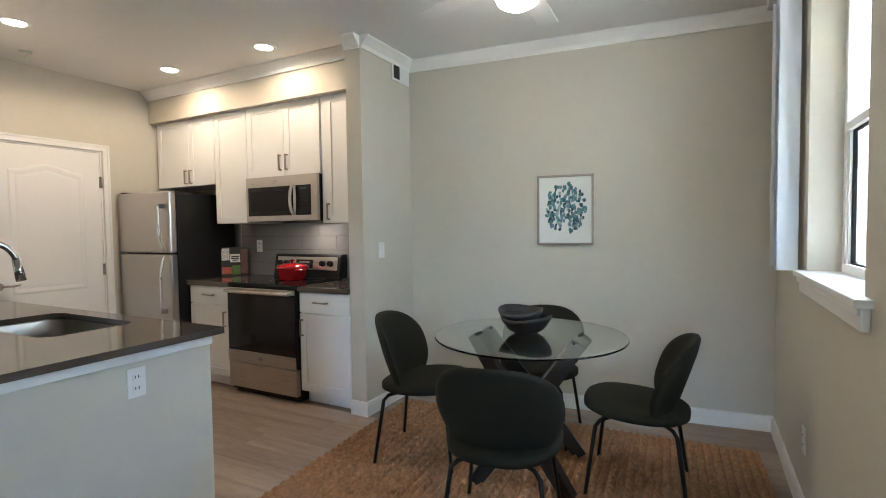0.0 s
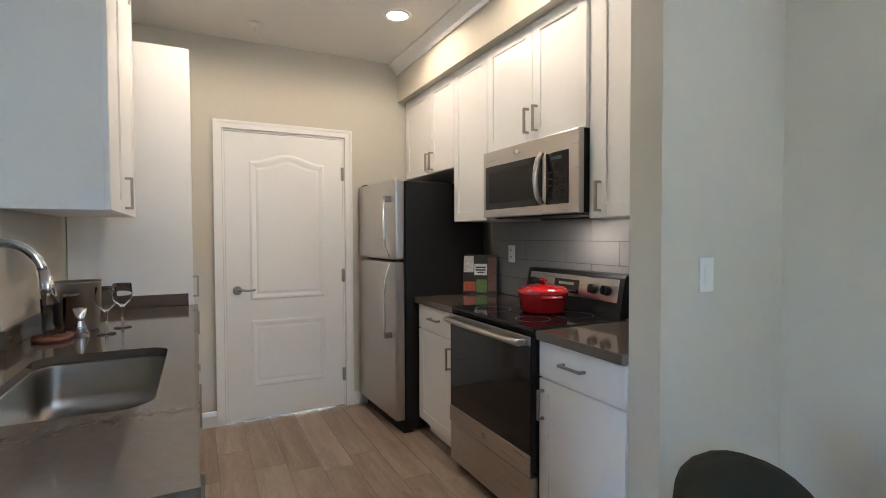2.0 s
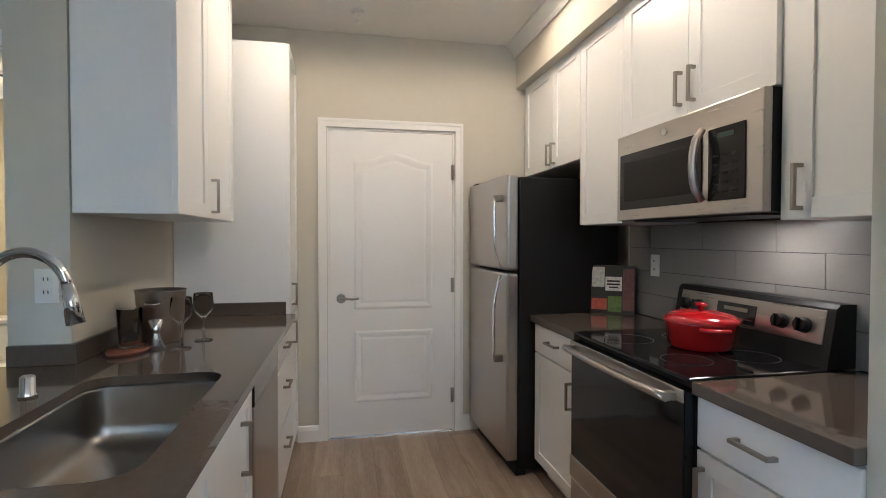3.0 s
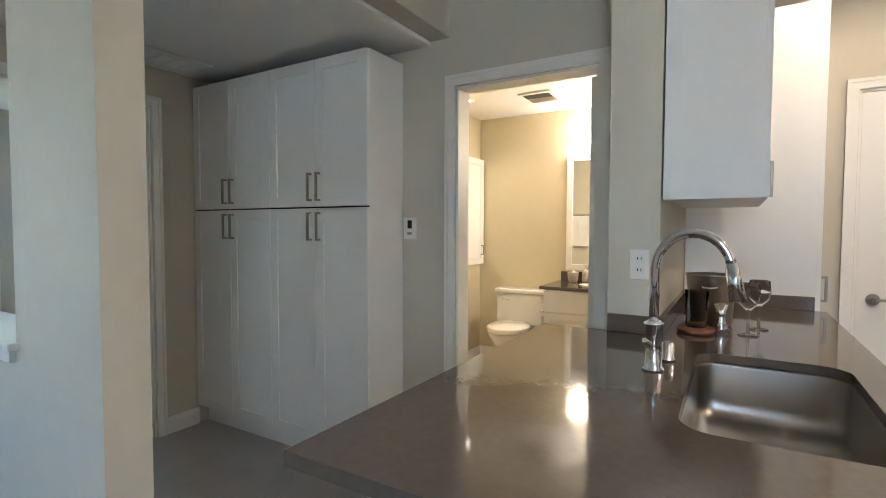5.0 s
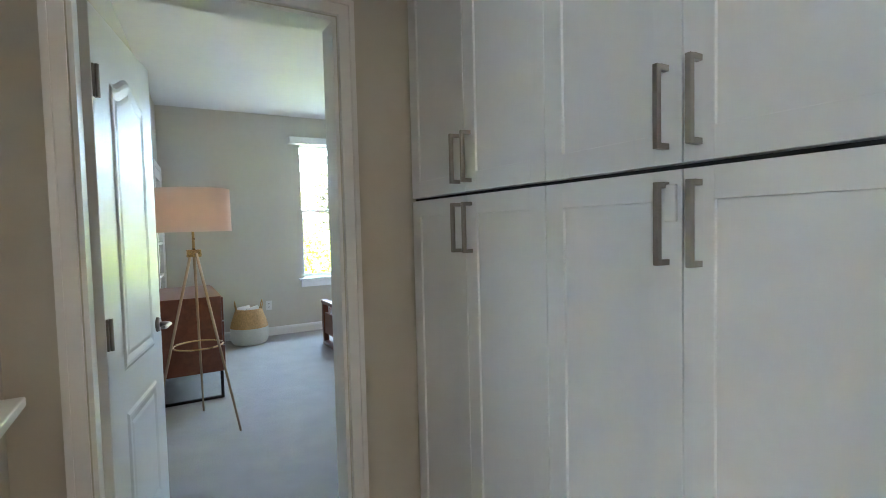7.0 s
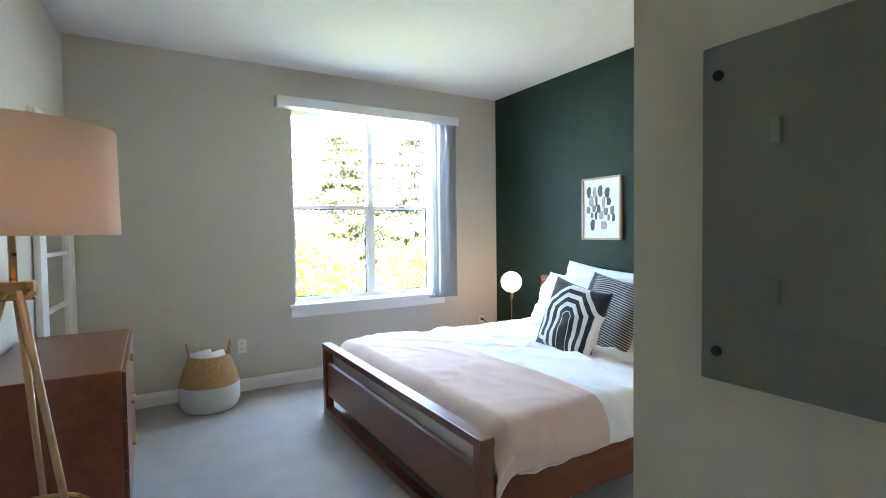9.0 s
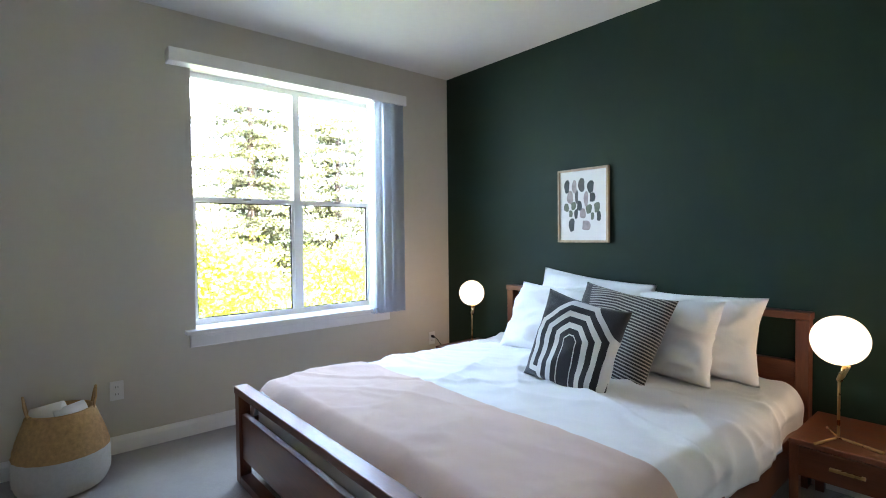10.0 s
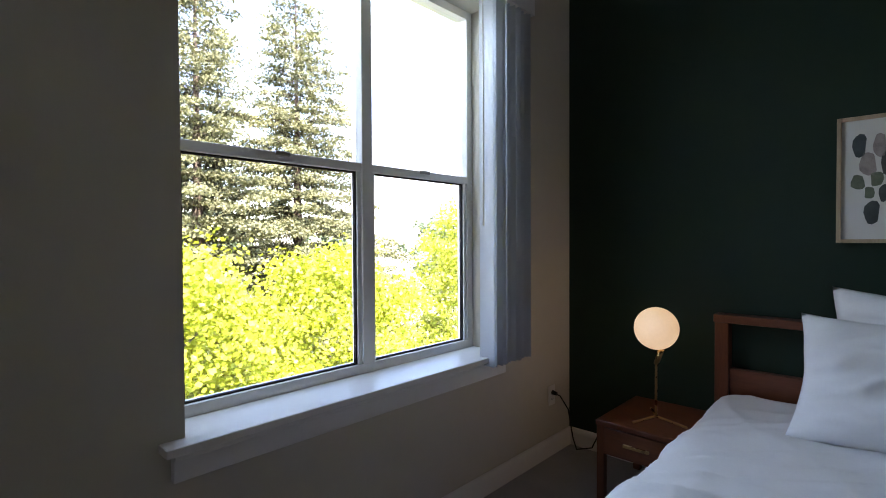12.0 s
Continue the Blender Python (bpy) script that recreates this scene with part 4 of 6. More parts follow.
def shell(w, h, thick, curve, lean, n=14, power=2.6):
    """A rounded upholstered shell: x across, z up, front towards +y, both sides and a rim."""
    b = bmesh.new()
    def point(u, v, side):
        a = math.pi * 2 * u
        r = v
        cx = math.copysign(abs(math.cos(a)) ** (2 / power), math.cos(a)) * r
        cz = math.copysign(abs(math.sin(a)) ** (2 / power), math.sin(a)) * r
        x, z = cx * w / 2 * (1 - 0.12 * max(-cz, 0)), cz * h / 2
        edge = max(0.0, 1 - r ** 4) ** 0.5
        return Vector((x, curve * (cx * cx) - lean * (z / h) + side * thick / 2 * (0.35 + 0.65 * edge), z + h / 2))
    m = 40
    rings = []
    for side in (1, -1):
        rs = [[b.verts.new(point(0, 0, side))]]
        for j in range(1, n + 1):
            rs.append([b.verts.new(point(k / m, j / n, side)) for k in range(m)])
        rings.append(rs)
    for rs in rings:
        for a, c in zip(rs, rs[1:]):
            for k in range(m):
                q = [a[k % len(a)], a[(k + 1) % len(a)], c[(k + 1) % m], c[k]]
                u = []
                for v in q:
                    if v not in u:
                        u.append(v)
                b.faces.new(u).smooth = True
    a, c = rings[0][-1], rings[1][-1]
    for k in range(m):
        b.faces.new((a[k], a[(k + 1) % m], c[(k + 1) % m], c[k])).smooth = True
    return b


def dining_chair(m):
    th = thing("dining_chair", m, "dark olive upholstered shell chair with thin black legs", "chair", "chairs round the table")
    part("backrest", shell(0.55, 0.47, 0.05, 0.11, 0.14), OLIVE, th, "rounded olive velvet backrest", pose(0, -0.21, 0.405))
    part("seat", shell(0.51, 0.51, 0.075, 0.0, 0.0), OLIVE, th, "rounded olive velvet seat", pose(0, -0.25, 0.445, -86) @ pose(0, 0, 0, 0, 0, 180))
    for sx in (-1, 1):
        for sy, f in ((1, 0.19), (-1, -0.20)):
            b = bmesh.new()
            tube(b, [(sx * 0.08, f * 0.5, 0.405), (sx * 0.16, f * 0.85, 0.40), (sx * 0.185, f * 0.95, 0.375), (sx * 0.225, f * 1.18, 0.003)], 0.0105, 10)
            part("leg", b, DARKM, th, "thin black steel leg")
    return th


LOW = Matrix.Diagonal((1.0, 1.0, 0.95, 1.0))
ch = dining_chair(pose(-1.245, 2.70, 0.012, 0, 0, -80) @ LOW)
for x, y, a in ((-0.565, 2.20, 9), (-0.085, 2.87, 92), (-0.73, 3.28, 182)):
    copy_thing(ch, pose(x, y, 0.012, 0, 0, a) @ LOW)

tb = thing("dining_table", pose(-0.63, 2.775, 0.012), "round glass dining table on a crossed black wooden base", "table")
b = bmesh.new()
lathe(b, [(0.0, 0.737), (0.514, 0.737), (0.518, 0.742), (0.514, 0.748), (0.0, 0.748)], 96)
for f in b.faces:
    f.smooth = abs(f.calc_center_median().z - 0.742) < 0.004
part("tabletop", b, TGLASS, tb, "clear round glass top").visible_shadow = False
for k, twist in enumerate((-125, 112, -125, 112)):
    a, tw_ = radians(-38.5 - 90 * k), radians(twist)
    b = bmesh.new()
    p0, p1 = Vector((0.35 * math.cos(a), 0.35 * math.sin(a), 0.0)), Vector((0.30 * math.cos(a + tw_), 0.30 * math.sin(a + tw_), 0.735))
    d = (p1 - p0).normalized()
    side = d.cross(Vector((0, 0, 1))).normalized()
    up = side.cross(d)
    vs = []
    for p, wd in ((p0, 0.034), (p0.lerp(p1, 0.5), 0.048), (p1, 0.036)):
        vs.append([b.verts.new(p + s1 * side * 0.024 + s2 * up * wd) for s1, s2 in ((-1, -1), (1, -1), (1, 1), (-1, 1))])
    for r0, r1 in zip(vs, vs[1:]):
        for i in range(4):
            b.faces.new((r0[i], r0[(i + 1) % 4], r1[(i + 1) % 4], r1[i]))
    b.faces.new(vs[0])
    b.faces.new(vs[-1])
    part("leg", b, BLACKW, tb, "slanted black wooden leg")
BOWLM = material("black_wooden_bowl", (0.016, 0.012, 0.010), 0.5, 0, 0.3, 12, 0.3, 90)
for x, y, z, sc, tilt, lab in ((-0.655, 2.80, 0.7605, 0.96, 0, "large dark wooden bowl on the glass table"), (-0.70, 2.85, 0.797, 0.86, 5, "dark wooden bowl nested in another bowl")):
    b = bmesh.new()
    n = 40
    prof = [(0.0, 0.0), (0.06, 0.0), (0.105, 0.03), (0.14, 0.085), (0.148, 0.115), (0.141, 0.115), (0.132, 0.085), (0.095, 0.036), (0.05, 0.012), (0.0, 0.010)]
    lathe(b, prof, n)
    for v in b.verts:
        r = (v.co.x ** 2 + v.co.y ** 2) ** 0.5
        v.co.z += (0.012 * math.cos(2 * math.atan2(v.co.y, v.co.x) + 0.6)) * (r / 0.148) ** 3
    ob = part("serving_bowl", b, BOWLM, m=pose(x, y, z, tilt) @ Matrix.Diagonal((sc, sc, sc * 0.88, 1)))
    tagged(ob, lab, "bowl", "serving bowls")

# jute rug with braided rows
def rug():
    b = bmesh.new()
    x0, x1, y0, y1 = -1.78, 0.55, 1.93, 3.48
    nx, ny = 1000, 260
    pitch = 0.044
    def fn(u, v):
        x, y = x0 + (x1 - x0) * u, y0 + (y1 - y0) * v
        row = x / pitch
        k = math.floor(row)
        h = abs(math.sin(math.pi * row)) ** 0.8 * 0.024
        tw = abs(math.sin(math.pi * (y / 0.06 + (row - k) * 0.9 * (1 if k % 2 else -1)) + k * 1.3))
        return Vector((x + 0.006 * noise.noise((k, y * 7, 0)), y + 0.004 * noise.noise((x * 6, y * 6, 3)), 0.002 + h * (0.5 + 0.5 * tw) + 0.001 * noise.noise((x * 60, y * 60, 1))))
    sheet(b, nx, ny, fn)
    return b


tagged(part("jute_rug", rug(), JUTE, m=pose(-0.62, 2.7, 0, 0, 0, 3) @ pose(0.62, -2.7, 0)), "natural brown braided jute rug under the dining table", "rug")

# dining window
def window_unit(name, m, w, h, split_x, rail_z, label):
    """A vinyl window facing local -y inwards; x 0..w, z 0..h."""
    th = thing(name, m, label, "window", kind="structure")
    f = 0.04
    part("window_frame", boxes((0, f, -0.03, 0.04, 0, h), (w - f, w, -0.03, 0.04, 0, h), (f, w - f, -0.03, 0.04, 0, f), (f, w - f, -0.03, 0.04, h - f, h)), TRIM, th, "white vinyl frame")
    xs = [f] + ([split_x] if split_x else []) + [w - f]
    if split_x:
        part("mullion", boxes((split_x - 0.028, split_x + 0.028, -0.034, 0.04, f, h - f, 0.003)), TRIM, th, "white centre mullion")
    for a, c in zip(xs, xs[1:]):
        a2 = a + (0.028 if a == split_x else 0)
        c2 = c - (0.028 if c == split_x else 0)
        part("meeting_rail", boxes((a2, c2, -0.03, 0.03, rail_z - 0.018, rail_z + 0.018, 0.003)), TRIM, th, "white meeting rail")
        part("sash_stile", boxes((a2, a2 + 0.018, -0.022, 0.02, f, rail_z - 0.018)), TRIM, th)
        part("sash_stile", boxes((c2 - 0.018, c2, -0.022, 0.02, f, rail_z - 0.018)), TRIM, th)
        part("sash_lock", boxes(((a2 + c2) / 2 - 0.03, (a2 + c2) / 2 + 0.03, -0.042, -0.028, rail_z + 0.004, rail_z + 0.02, 0.003)), NICKEL, th, "small grey sash lock")
        g0, g1, gt = a2 + 0.018, c2 - 0.018, rail_z - 0.018
        part("gasket", boxes((g0, g0 + 0.006, -0.012, 0.004, f, gt), (g1 - 0.006, g1, -0.012, 0.004, f, gt), (g0 + 0.006, g1 - 0.006, -0.012, 0.004, f, f + 0.006), (g0 + 0.006, g1 - 0.006, -0.012, 0.004, gt - 0.007, gt)), GAP, th, "thin dark rubber gasket")
        for z0, z1 in ((f, rail_z - 0.018), (rail_z + 0.018, h - f)):
            p = part("pane", boxes((a2, c2, 0.004, 0.008, z0, z1)), GLASS, th, "clear glass pane")
            p.visible_shadow = False
    return th


window_unit("window_dining", pose(0.785, 2.93, 1.13, 0, 0, -90), 0.89, 1.29, None, 0.63, "white vinyl window of the dining corner")
structure("sill_dining", boxes((0.585, 0.754, 1.95, 2.985, 1.105, 1.131, 0.004)), TRIM, "white window stool of the dining window", "sill")
structure("apron_dining", boxes((0.606, 0.6295, 1.97, 2.965, 1.035, 1.104, 0.004)), TRIM, "white moulded apron under the dining window", "apron")
structure("trim_sill_dining", boxes((0.596, 0.6055, 1.97, 2.965, 1.08, 1.104, 0.003)), TRIM, "white bead under the window stool", "trim")


def vertical_blind(name, m, n, length, label, pitch=0.030, width=0.085):
    """Stacked vanes hanging from z 0; local x along the rail, vanes turned across it."""
    th = thing(name, m, label, "blind")
    rnd = random.Random(n)
    for k in range(n):
        turn, bow, out = radians(rnd.uniform(-13, 13)), rnd.choice((-1, 1)) * 0.005, rnd.uniform(0.012, 0.026)
        b = bmesh.new()
        for layer in (0.0, 0.0011):
            sheet(b, 8, 1, lambda u, v: Vector((k * pitch + layer + bow * math.sin(math.pi * u) + width * (u - 0.5) * math.sin(turn), -out - width / 2 - width * (u - 0.5) * math.cos(turn), -length * v)))
        frustum(b, (k * pitch, -out - width / 2, 0.0), (k * pitch, -out - width / 2, 0.03), 0.004, 0.004, 6)
        part("vane", b, BLIND, th)
    b = bmesh.new()
    tube(b, [(-0.03, -0.06, 0.03), (-0.03, -0.062, -0.4 * length), (-0.028, -0.06, -0.62 * length)], 0.004, 8)
    part("wand", b, PLASTIC, th, "thin clear tilt wand")
    return th


vertical_blind("vertical_blind", pose(0.628, 3.28, 2.47, 0, 0, -90), 10, 1.345, "stacked white vertical blind beside the dining window")
tagged(part("blind_valance", boxes((0.50, 0.628, 1.93, 3.34, 2.47, 2.56, 0.004)), TRIM), "white valance above the dining window", "valance")

# small kitchen things
RED = material("red_enamel", (0.38, 0.008, 0.010), 0.16, 0, 0.05, 8, coat=0.6)
pt = thing("dutch_oven", pose(-2.905, 3.32, 0.9225, 0, 0, -18), "glossy red enamel dutch oven with lid on the cooktop", "pot")
b = bmesh.new()
lathe(b, [(0.0, 0.0), (0.10, 0.0), (0.118, 0.012), (0.13, 0.10), (0.134, 0.105), (0.128, 0.107), (0.0, 0.107)], 36)
part("body", b, RED, pt)
b = bmesh.new()
lathe(b, [(0.136, 0.108), (0.136, 0.114), (0.11, 0.132), (0.05, 0.145), (0.0, 0.147)], 36)
part("lid", b, RED, pt)
b = bmesh.new()
lathe(b, [(0.0, 0.146), (0.010, 0.147), (0.010, 0.158), (0.022, 0.163), (0.022, 0.172), (0.0, 0.176)], 20)
part("knob", b, RED, pt)
for s in (-1, 1):
    b = bmesh.new()
    tube(b, [(s * 0.128, -0.05, 0.088), (s * 0.158, -0.035, 0.09), (s * 0.165, 0, 0.09), (s * 0.158, 0.035, 0.09), (s * 0.128, 0.05, 0.088)], 0.009, 10)
    part("side_handle", b, RED, pt)

cb = thing("cookbook", pose(-3.79, 3.46, 0.9155, 0, 0, 52) @ pose(0, 0, 0, -5), "upright cookbook with a colourful food cover", "book")
COVER = material("cookbook_cover", (0.035, 0.03, 0.028), 0.4)
part("cover", boxes((-0.12, 0.12, 0, 0.028, 0, 0.275, 0.003)), COVER, cb)
for nm, x0, x1, z0, z1, c in (("title_panel", -0.04, 0.05, 0.13, 0.21, (0.75, 0.74, 0.70)), ("photo", -0.115, -0.045, 0.15, 0.265, (0.62, 0.60, 0.56)), ("photo", -0.115, -0.03, 0.02, 0.085, (0.45, 0.09, 0.05)), ("photo", -0.025, 0.05, 0.01, 0.10, (0.12, 0.20, 0.05)), ("photo", 0.055, 0.115, 0.02, 0.255, (0.17, 0.07, 0.06))):
    part(nm, boxes((x0, x1, -0.002, 0.0, z0, z1)), material("cover_print", c, 0.5, 0, 0.4, 50), cb)
part("title_bars", boxes((-0.03, 0.04, -0.0035, -0.0015, 0.18, 0.19), (-0.03, 0.04, -0.0035, -0.0015, 0.162, 0.172), (-0.02, 0.03, -0.0035, -0.0015, 0.146, 0.154)), COVER, cb, "plain bars in place of the title")

ib = thing("ice_bucket", pose(-3.49, 1.21, 0.9155), "brushed steel ice bucket with a glass behind the sink", "bucket")
b = bmesh.new()
lathe(b, [(0.0, 0.0), (0.075, 0.0), (0.082, 0.01), (0.095, 0.21), (0.098, 0.214), (0.093, 0.214), (0.08, 0.02), (0.0, 0.015)], 32)
part("body", b, STEEL, ib)
for s in (-1, 1):
    b = bmesh.new()
    tube(b, [(s * 0.09, -0.03, 0.17), (s * 0.11, -0.02, 0.165), (s * 0.113, 0.0, 0.163), (s * 0.11, 0.02, 0.165), (s * 0.09, 0.03, 0.17)], 0.005, 8)
    part("handle", b, CHROME, ib)
BOARD = wood_material("red_brown_board", (0.12, 0.035, 0.018), (0.24, 0.08, 0.04), 0.4, 3, "x")
b = bmesh.new()
lathe(b, [(0.0, 0.0), (0.085, 0.0), (0.092, 0.008), (0.088, 0.018), (0.0, 0.018)], 32, sx=1.0, sy=0.75)
tagged(part("serving_board", b, BOARD, m=pose(-3.27, 1.17, 0.9155)), "small round red-brown wooden tray", "tray")
b = bmesh.new()
lathe(b, [(0.0, 0.0), (0.034, 0.0), (0.037, 0.006), (0.042, 0.145), (0.0395, 0.145), (0.0345, 0.012), (0.0, 0.010)], 36)
for v in b.verts:
    a = math.atan2(v.co.y, v.co.x)
    k = 1 + 0.018 * math.cos(12 * a)
    v.co.x, v.co.y = v.co.x * k, v.co.y * k
tagged(part("mixing_glass", b, THIN, m=pose(-3.285, 1.17, 0.934)), "tall clear fluted mixing glass on a wooden tray", "glass")
b = bmesh.new()
lathe(b, [(0.0, 0.0), (0.03, 0.0), (0.033, 0.004), (0.012, 0.062), (0.012, 0.066), (0.026, 0.115), (0.024, 0.115), (0.008, 0.07), (0.0, 0.068)], 28)
tagged(part("jigger", b, CHROME, m=pose(-3.30, 1.255, 0.9155)), "small polished steel bar jigger on the counter", "jigger")


def wine_glass(x, y):
    b = bmesh.new()
    lathe(b, [(0.0, 0.0), (0.036, 0.0), (0.034, 0.003), (0.006, 0.008), (0.004, 0.09), (0.012, 0.10), (0.034, 0.125), (0.040, 0.155), (0.036, 0.20), (0.0345, 0.20), (0.038, 0.155), (0.031, 0.127), (0.008, 0.105), (0.0, 0.104)], 28)
    tagged(part("wine_glass", b, THIN, m=pose(x, y, 0.9155)), "clear stemmed wine glass on the counter", "glass", "wine glasses")


wine_glass(-3.30, 1.345)
wine_glass(-3.45, 1.385)
b = bmesh.new()
frustum(b, (0, 0, 0), (0, 0, -0.025), 0.04, 0.03, 20)
frustum(b, (0, 0, -0.024), (0, 0, -0.07), 0.007, 0.007, 8)
frustum(b, (0, 0, -0.068), (0, 0, -0.072), 0.016, 0.016, 12)
tagged(part("fire_sprinkler", b, TRIM, m=pose(-4.25, 2.05, TOP)), "small white ceiling sprinkler head", "sprinkler")

# ---- hall ----
for k in range(2):
    th = cabinet("tall_cabinet", face_px(-3.09, -1.79 + 0.735 * k), 0.735, 0.29, 0.0, 2.232,
        [("door", 0.0, 0.3675, 0.125, 1.428, (0.335, 1.327, 0.155, True)), ("door", 0.3675, 0.735, 0.125, 1.428, (0.40, 1.327, 0.155, True)),
         ("door", 0.0, 0.3675, 1.436, 2.232, (0.335, 1.543, 0.155, True)), ("door", 0.3675, 0.735, 1.436, 2.232, (0.40, 1.543, 0.155, True))],
        "tall white shaker storage cabinet with four doors in the hall", 0.115, "hall cabinets")
    # dark strips over the white body put the shade of the door gaps into colour
    part("seam_shade", boxes((0.003, 0.732, -0.006, -0.0005, 1.4285, 1.4355)), GAP, th, "dark strip for the shade between upper and lower doors")
    part("seam_shade", boxes((0.3665, 0.3685, -0.012, -0.0005, 0.13, 1.426)), GAP, th)
tagged(part("child_latch", boxes((-3.069, -3.060, -0.72, -0.695, 1.33, 1.40, 0.003)), PLASTIC), "small white latch between the cabinet doors", "latch")
tm = thing("thermostat", pose(-3.384, -0.262, 1.318, 0, 0, 90), "white wall thermostat with a dark display", "thermostat")
part("case", boxes((-0.042, 0.042, -0.024, 0, -0.06, 0.06, 0.005)), PLASTIC, tm)
part("display", boxes((-0.012, 0.016, -0.0255, -0.023, 0.0, 0.045, 0.001)), BLACKG, tm, "dark display")
part("buttons", boxes((-0.014, 0.016, -0.026, -0.023, -0.035, -0.02, 0.001)), NICKEL, tm)
sv = thing("ceiling_vent", pose(-2.79, -1.56, HALL), "white slatted ceiling vent in the hall", "vent")
part("frame", boxes((-0.2, 0.2, -0.11, 0.11, -0.012, -0.001, 0.003)), TRIM, sv)
for k in range(4):
    part("slat", boxes((-0.18 + k * 0.092, -0.095 + k * 0.092, -0.09, 0.09, -0.018, -0.013, 0.002)), CAB, sv)
structure("sill_pass_through", boxes((-1.95, -1.715, -1.62, -0.64, 0.9305, 0.955, 0.004), (-1.744, -1.725, -1.60, -0.66, 0.89, 0.930, 0.003)), TRIM, "white ledge of the pass-through opening", "sill")
tv = thing("media_console", pose(-1.50, -2.1, 0), "low black media console in the living room", "console")
part("body", boxes((-0.22, 0.22, -0.55, 0.55, 0.08, 0.5, 0.006)), BLACK, tv)
for sx in (-0.18, 0.18):
    for sy in (-0.5, 0.5):
        part("leg", boxes((sx - 0.02, sx + 0.02, sy - 0.02, sy + 0.02, 0, 0.08)), DARKM, tv)
scr = thing("television", pose(-1.56, -2.1, 0.5), "black flat television on the console", "television")
part("screen", boxes((-0.02, 0.02, -0.52, 0.52, 0.05, 0.62, 0.004)), BLACKG, scr)
part("foot", boxes((-0.1, 0.1, -0.2, 0.2, 0.0, 0.012, 0.003), (-0.015, 0.015, -0.05, 0.05, 0.01, 0.08)), BLACK, scr)
outlet(pose(-1.743, -1.44, 0.34, 0, 0, 90), "white outlet with two black plugs", "wall_outlet")
for z in (0.28, 0.325):
    b = boxes((-1.737, -1.70, -1.458, -1.422, z + 0.04, z + 0.066, 0.004))
    tube(b, [(-1.702, -1.44, z + 0.05), (-1.66, -1.46, z + 0.03), (-1.64, -1.5, z - 0.06), (-1.63, -1.6, 0.20)], 0.004, 8)
    tagged(part("power_plug", b, BLACK), "black power plug with cord in the outlet", "plug", "plugs")

# ---- bathroom ----
tl = thing("toilet", pose(-5.655, -0.455, 0, 0, 0, 90), "white porcelain toilet with closed lid beside the vanity", "toilet")
part("tank", boxes((-0.235, 0.235, -0.20, -0.012, 0.40, 0.70, 0.022)), PORCELAIN, tl)
part("tank_lid", boxes((-0.25, 0.25, -0.215, -0.008, 0.701, 0.745, 0.014)), PORCELAIN, tl)
b = bmesh.new()
lathe(b, [(0.0, 0.0), (0.115, 0.0), (0.12, 0.03), (0.09, 0.10), (0.095, 0.2), (0.15, 0.30), (0.185, 0.37), (0.185, 0.40), (0.0, 0.40)], 36, (0, -0.42, 0), 1.0, 1.28)
part("bowl", b, PORCELAIN, tl)
part("neck", boxes((-0.10, 0.10, -0.30, -0.04, 0.0, 0.40, 0.03)), PORCELAIN, tl)
b = bmesh.new()
lathe(b, [(0.0, 0.40), (0.19, 0.40), (0.195, 0.41), (0.19, 0.42), (0.19, 0.425), (0.194, 0.435), (0.18, 0.445), (0.0, 0.452)], 36, (0, -0.43, 0), 1.0, 1.26)
part("seat_lid", b, PORCELAIN, tl)
b = bmesh.new()
frustum(b, (-0.17, -0.20, 0.65), (-0.17, -0.225, 0.65), 0.012, 0.012, 12)
tube(b, [(-0.17, -0.222, 0.65), (-0.12, -0.225, 0.645), (-0.09, -0.225, 0.64)], 0.006, 8)
part("flush_lever", b, CHROME, tl)
cabinet("bathroom_vanity", face_px(-5.12, -0.09), 0.80, 0.53, 0.0, 0.805, [("drawer_front", 0.0, 0.80, 0.62, 0.80, None), ("door", 0.0, 0.56, 0.11, 0.615, (0.525, 0.49, 0.13, True)), ("drawer_front", 0.56, 0.80, 0.365, 0.615, (0.68, 0.55, 0.1, False)), ("drawer_front", 0.56, 0.80, 0.11, 0.35, (0.68, 0.28, 0.1, False))], "white bathroom vanity cabinet with door and drawers", 0.1, "bathroom cabinets")
tagged(part("worktop", boxes((-5.655, -5.085, -0.125, 0.94, 0.807, 0.835, 0.003)), QUARTZ), "brown-grey quartz vanity top", "worktop")
structure("trim_vanity_upstand", boxes((-5.6585, -5.638, -0.11, 0.94, 0.8355, 0.92, 0.002)), QUARTZ, "brown-grey upstand behind the vanity", "upstand")
b = bmesh.new()
lathe(b, [(0.21, 0.0), (0.215, 0.006), (0.20, 0.008), (0.185, 0.003), (0.0, 0.0015)], 36, (0, 0, 0), 0.62, 1.0)
tagged(part("basin", b, PORCELAIN, m=pose(-5.36, 0.35, 0.8355)), "white oval basin in the vanity top", "basin")
vf = thing("vanity_faucet", pose(-5.57, 0.35, 0.8355), "small chrome basin faucet", "faucet")
b = bmesh.new()
lathe(b, [(0, 0), (0.024, 0), (0.02, 0.02), (0.017, 0.085), (0.0, 0.09)], 20)
part("base", b, CHROME, vf)
b = bmesh.new()
tube(b, [(0, 0, 0.06), (0.06, 0, 0.075), (0.12, 0, 0.062)], 0.010, 10)
part("spout", b, CHROME, vf)
b = bmesh.new()
tube(b, [(0, 0, 0.09), (0.01, 0.0, 0.105), (0.05, 0.0, 0.118)], 0.006, 8)
part("lever", b, CHROME, vf)
CERAMIC = material("grey_ceramic", (0.42, 0.37, 0.32), 0.45, 0, 0.1, 25)
b = bmesh.new()
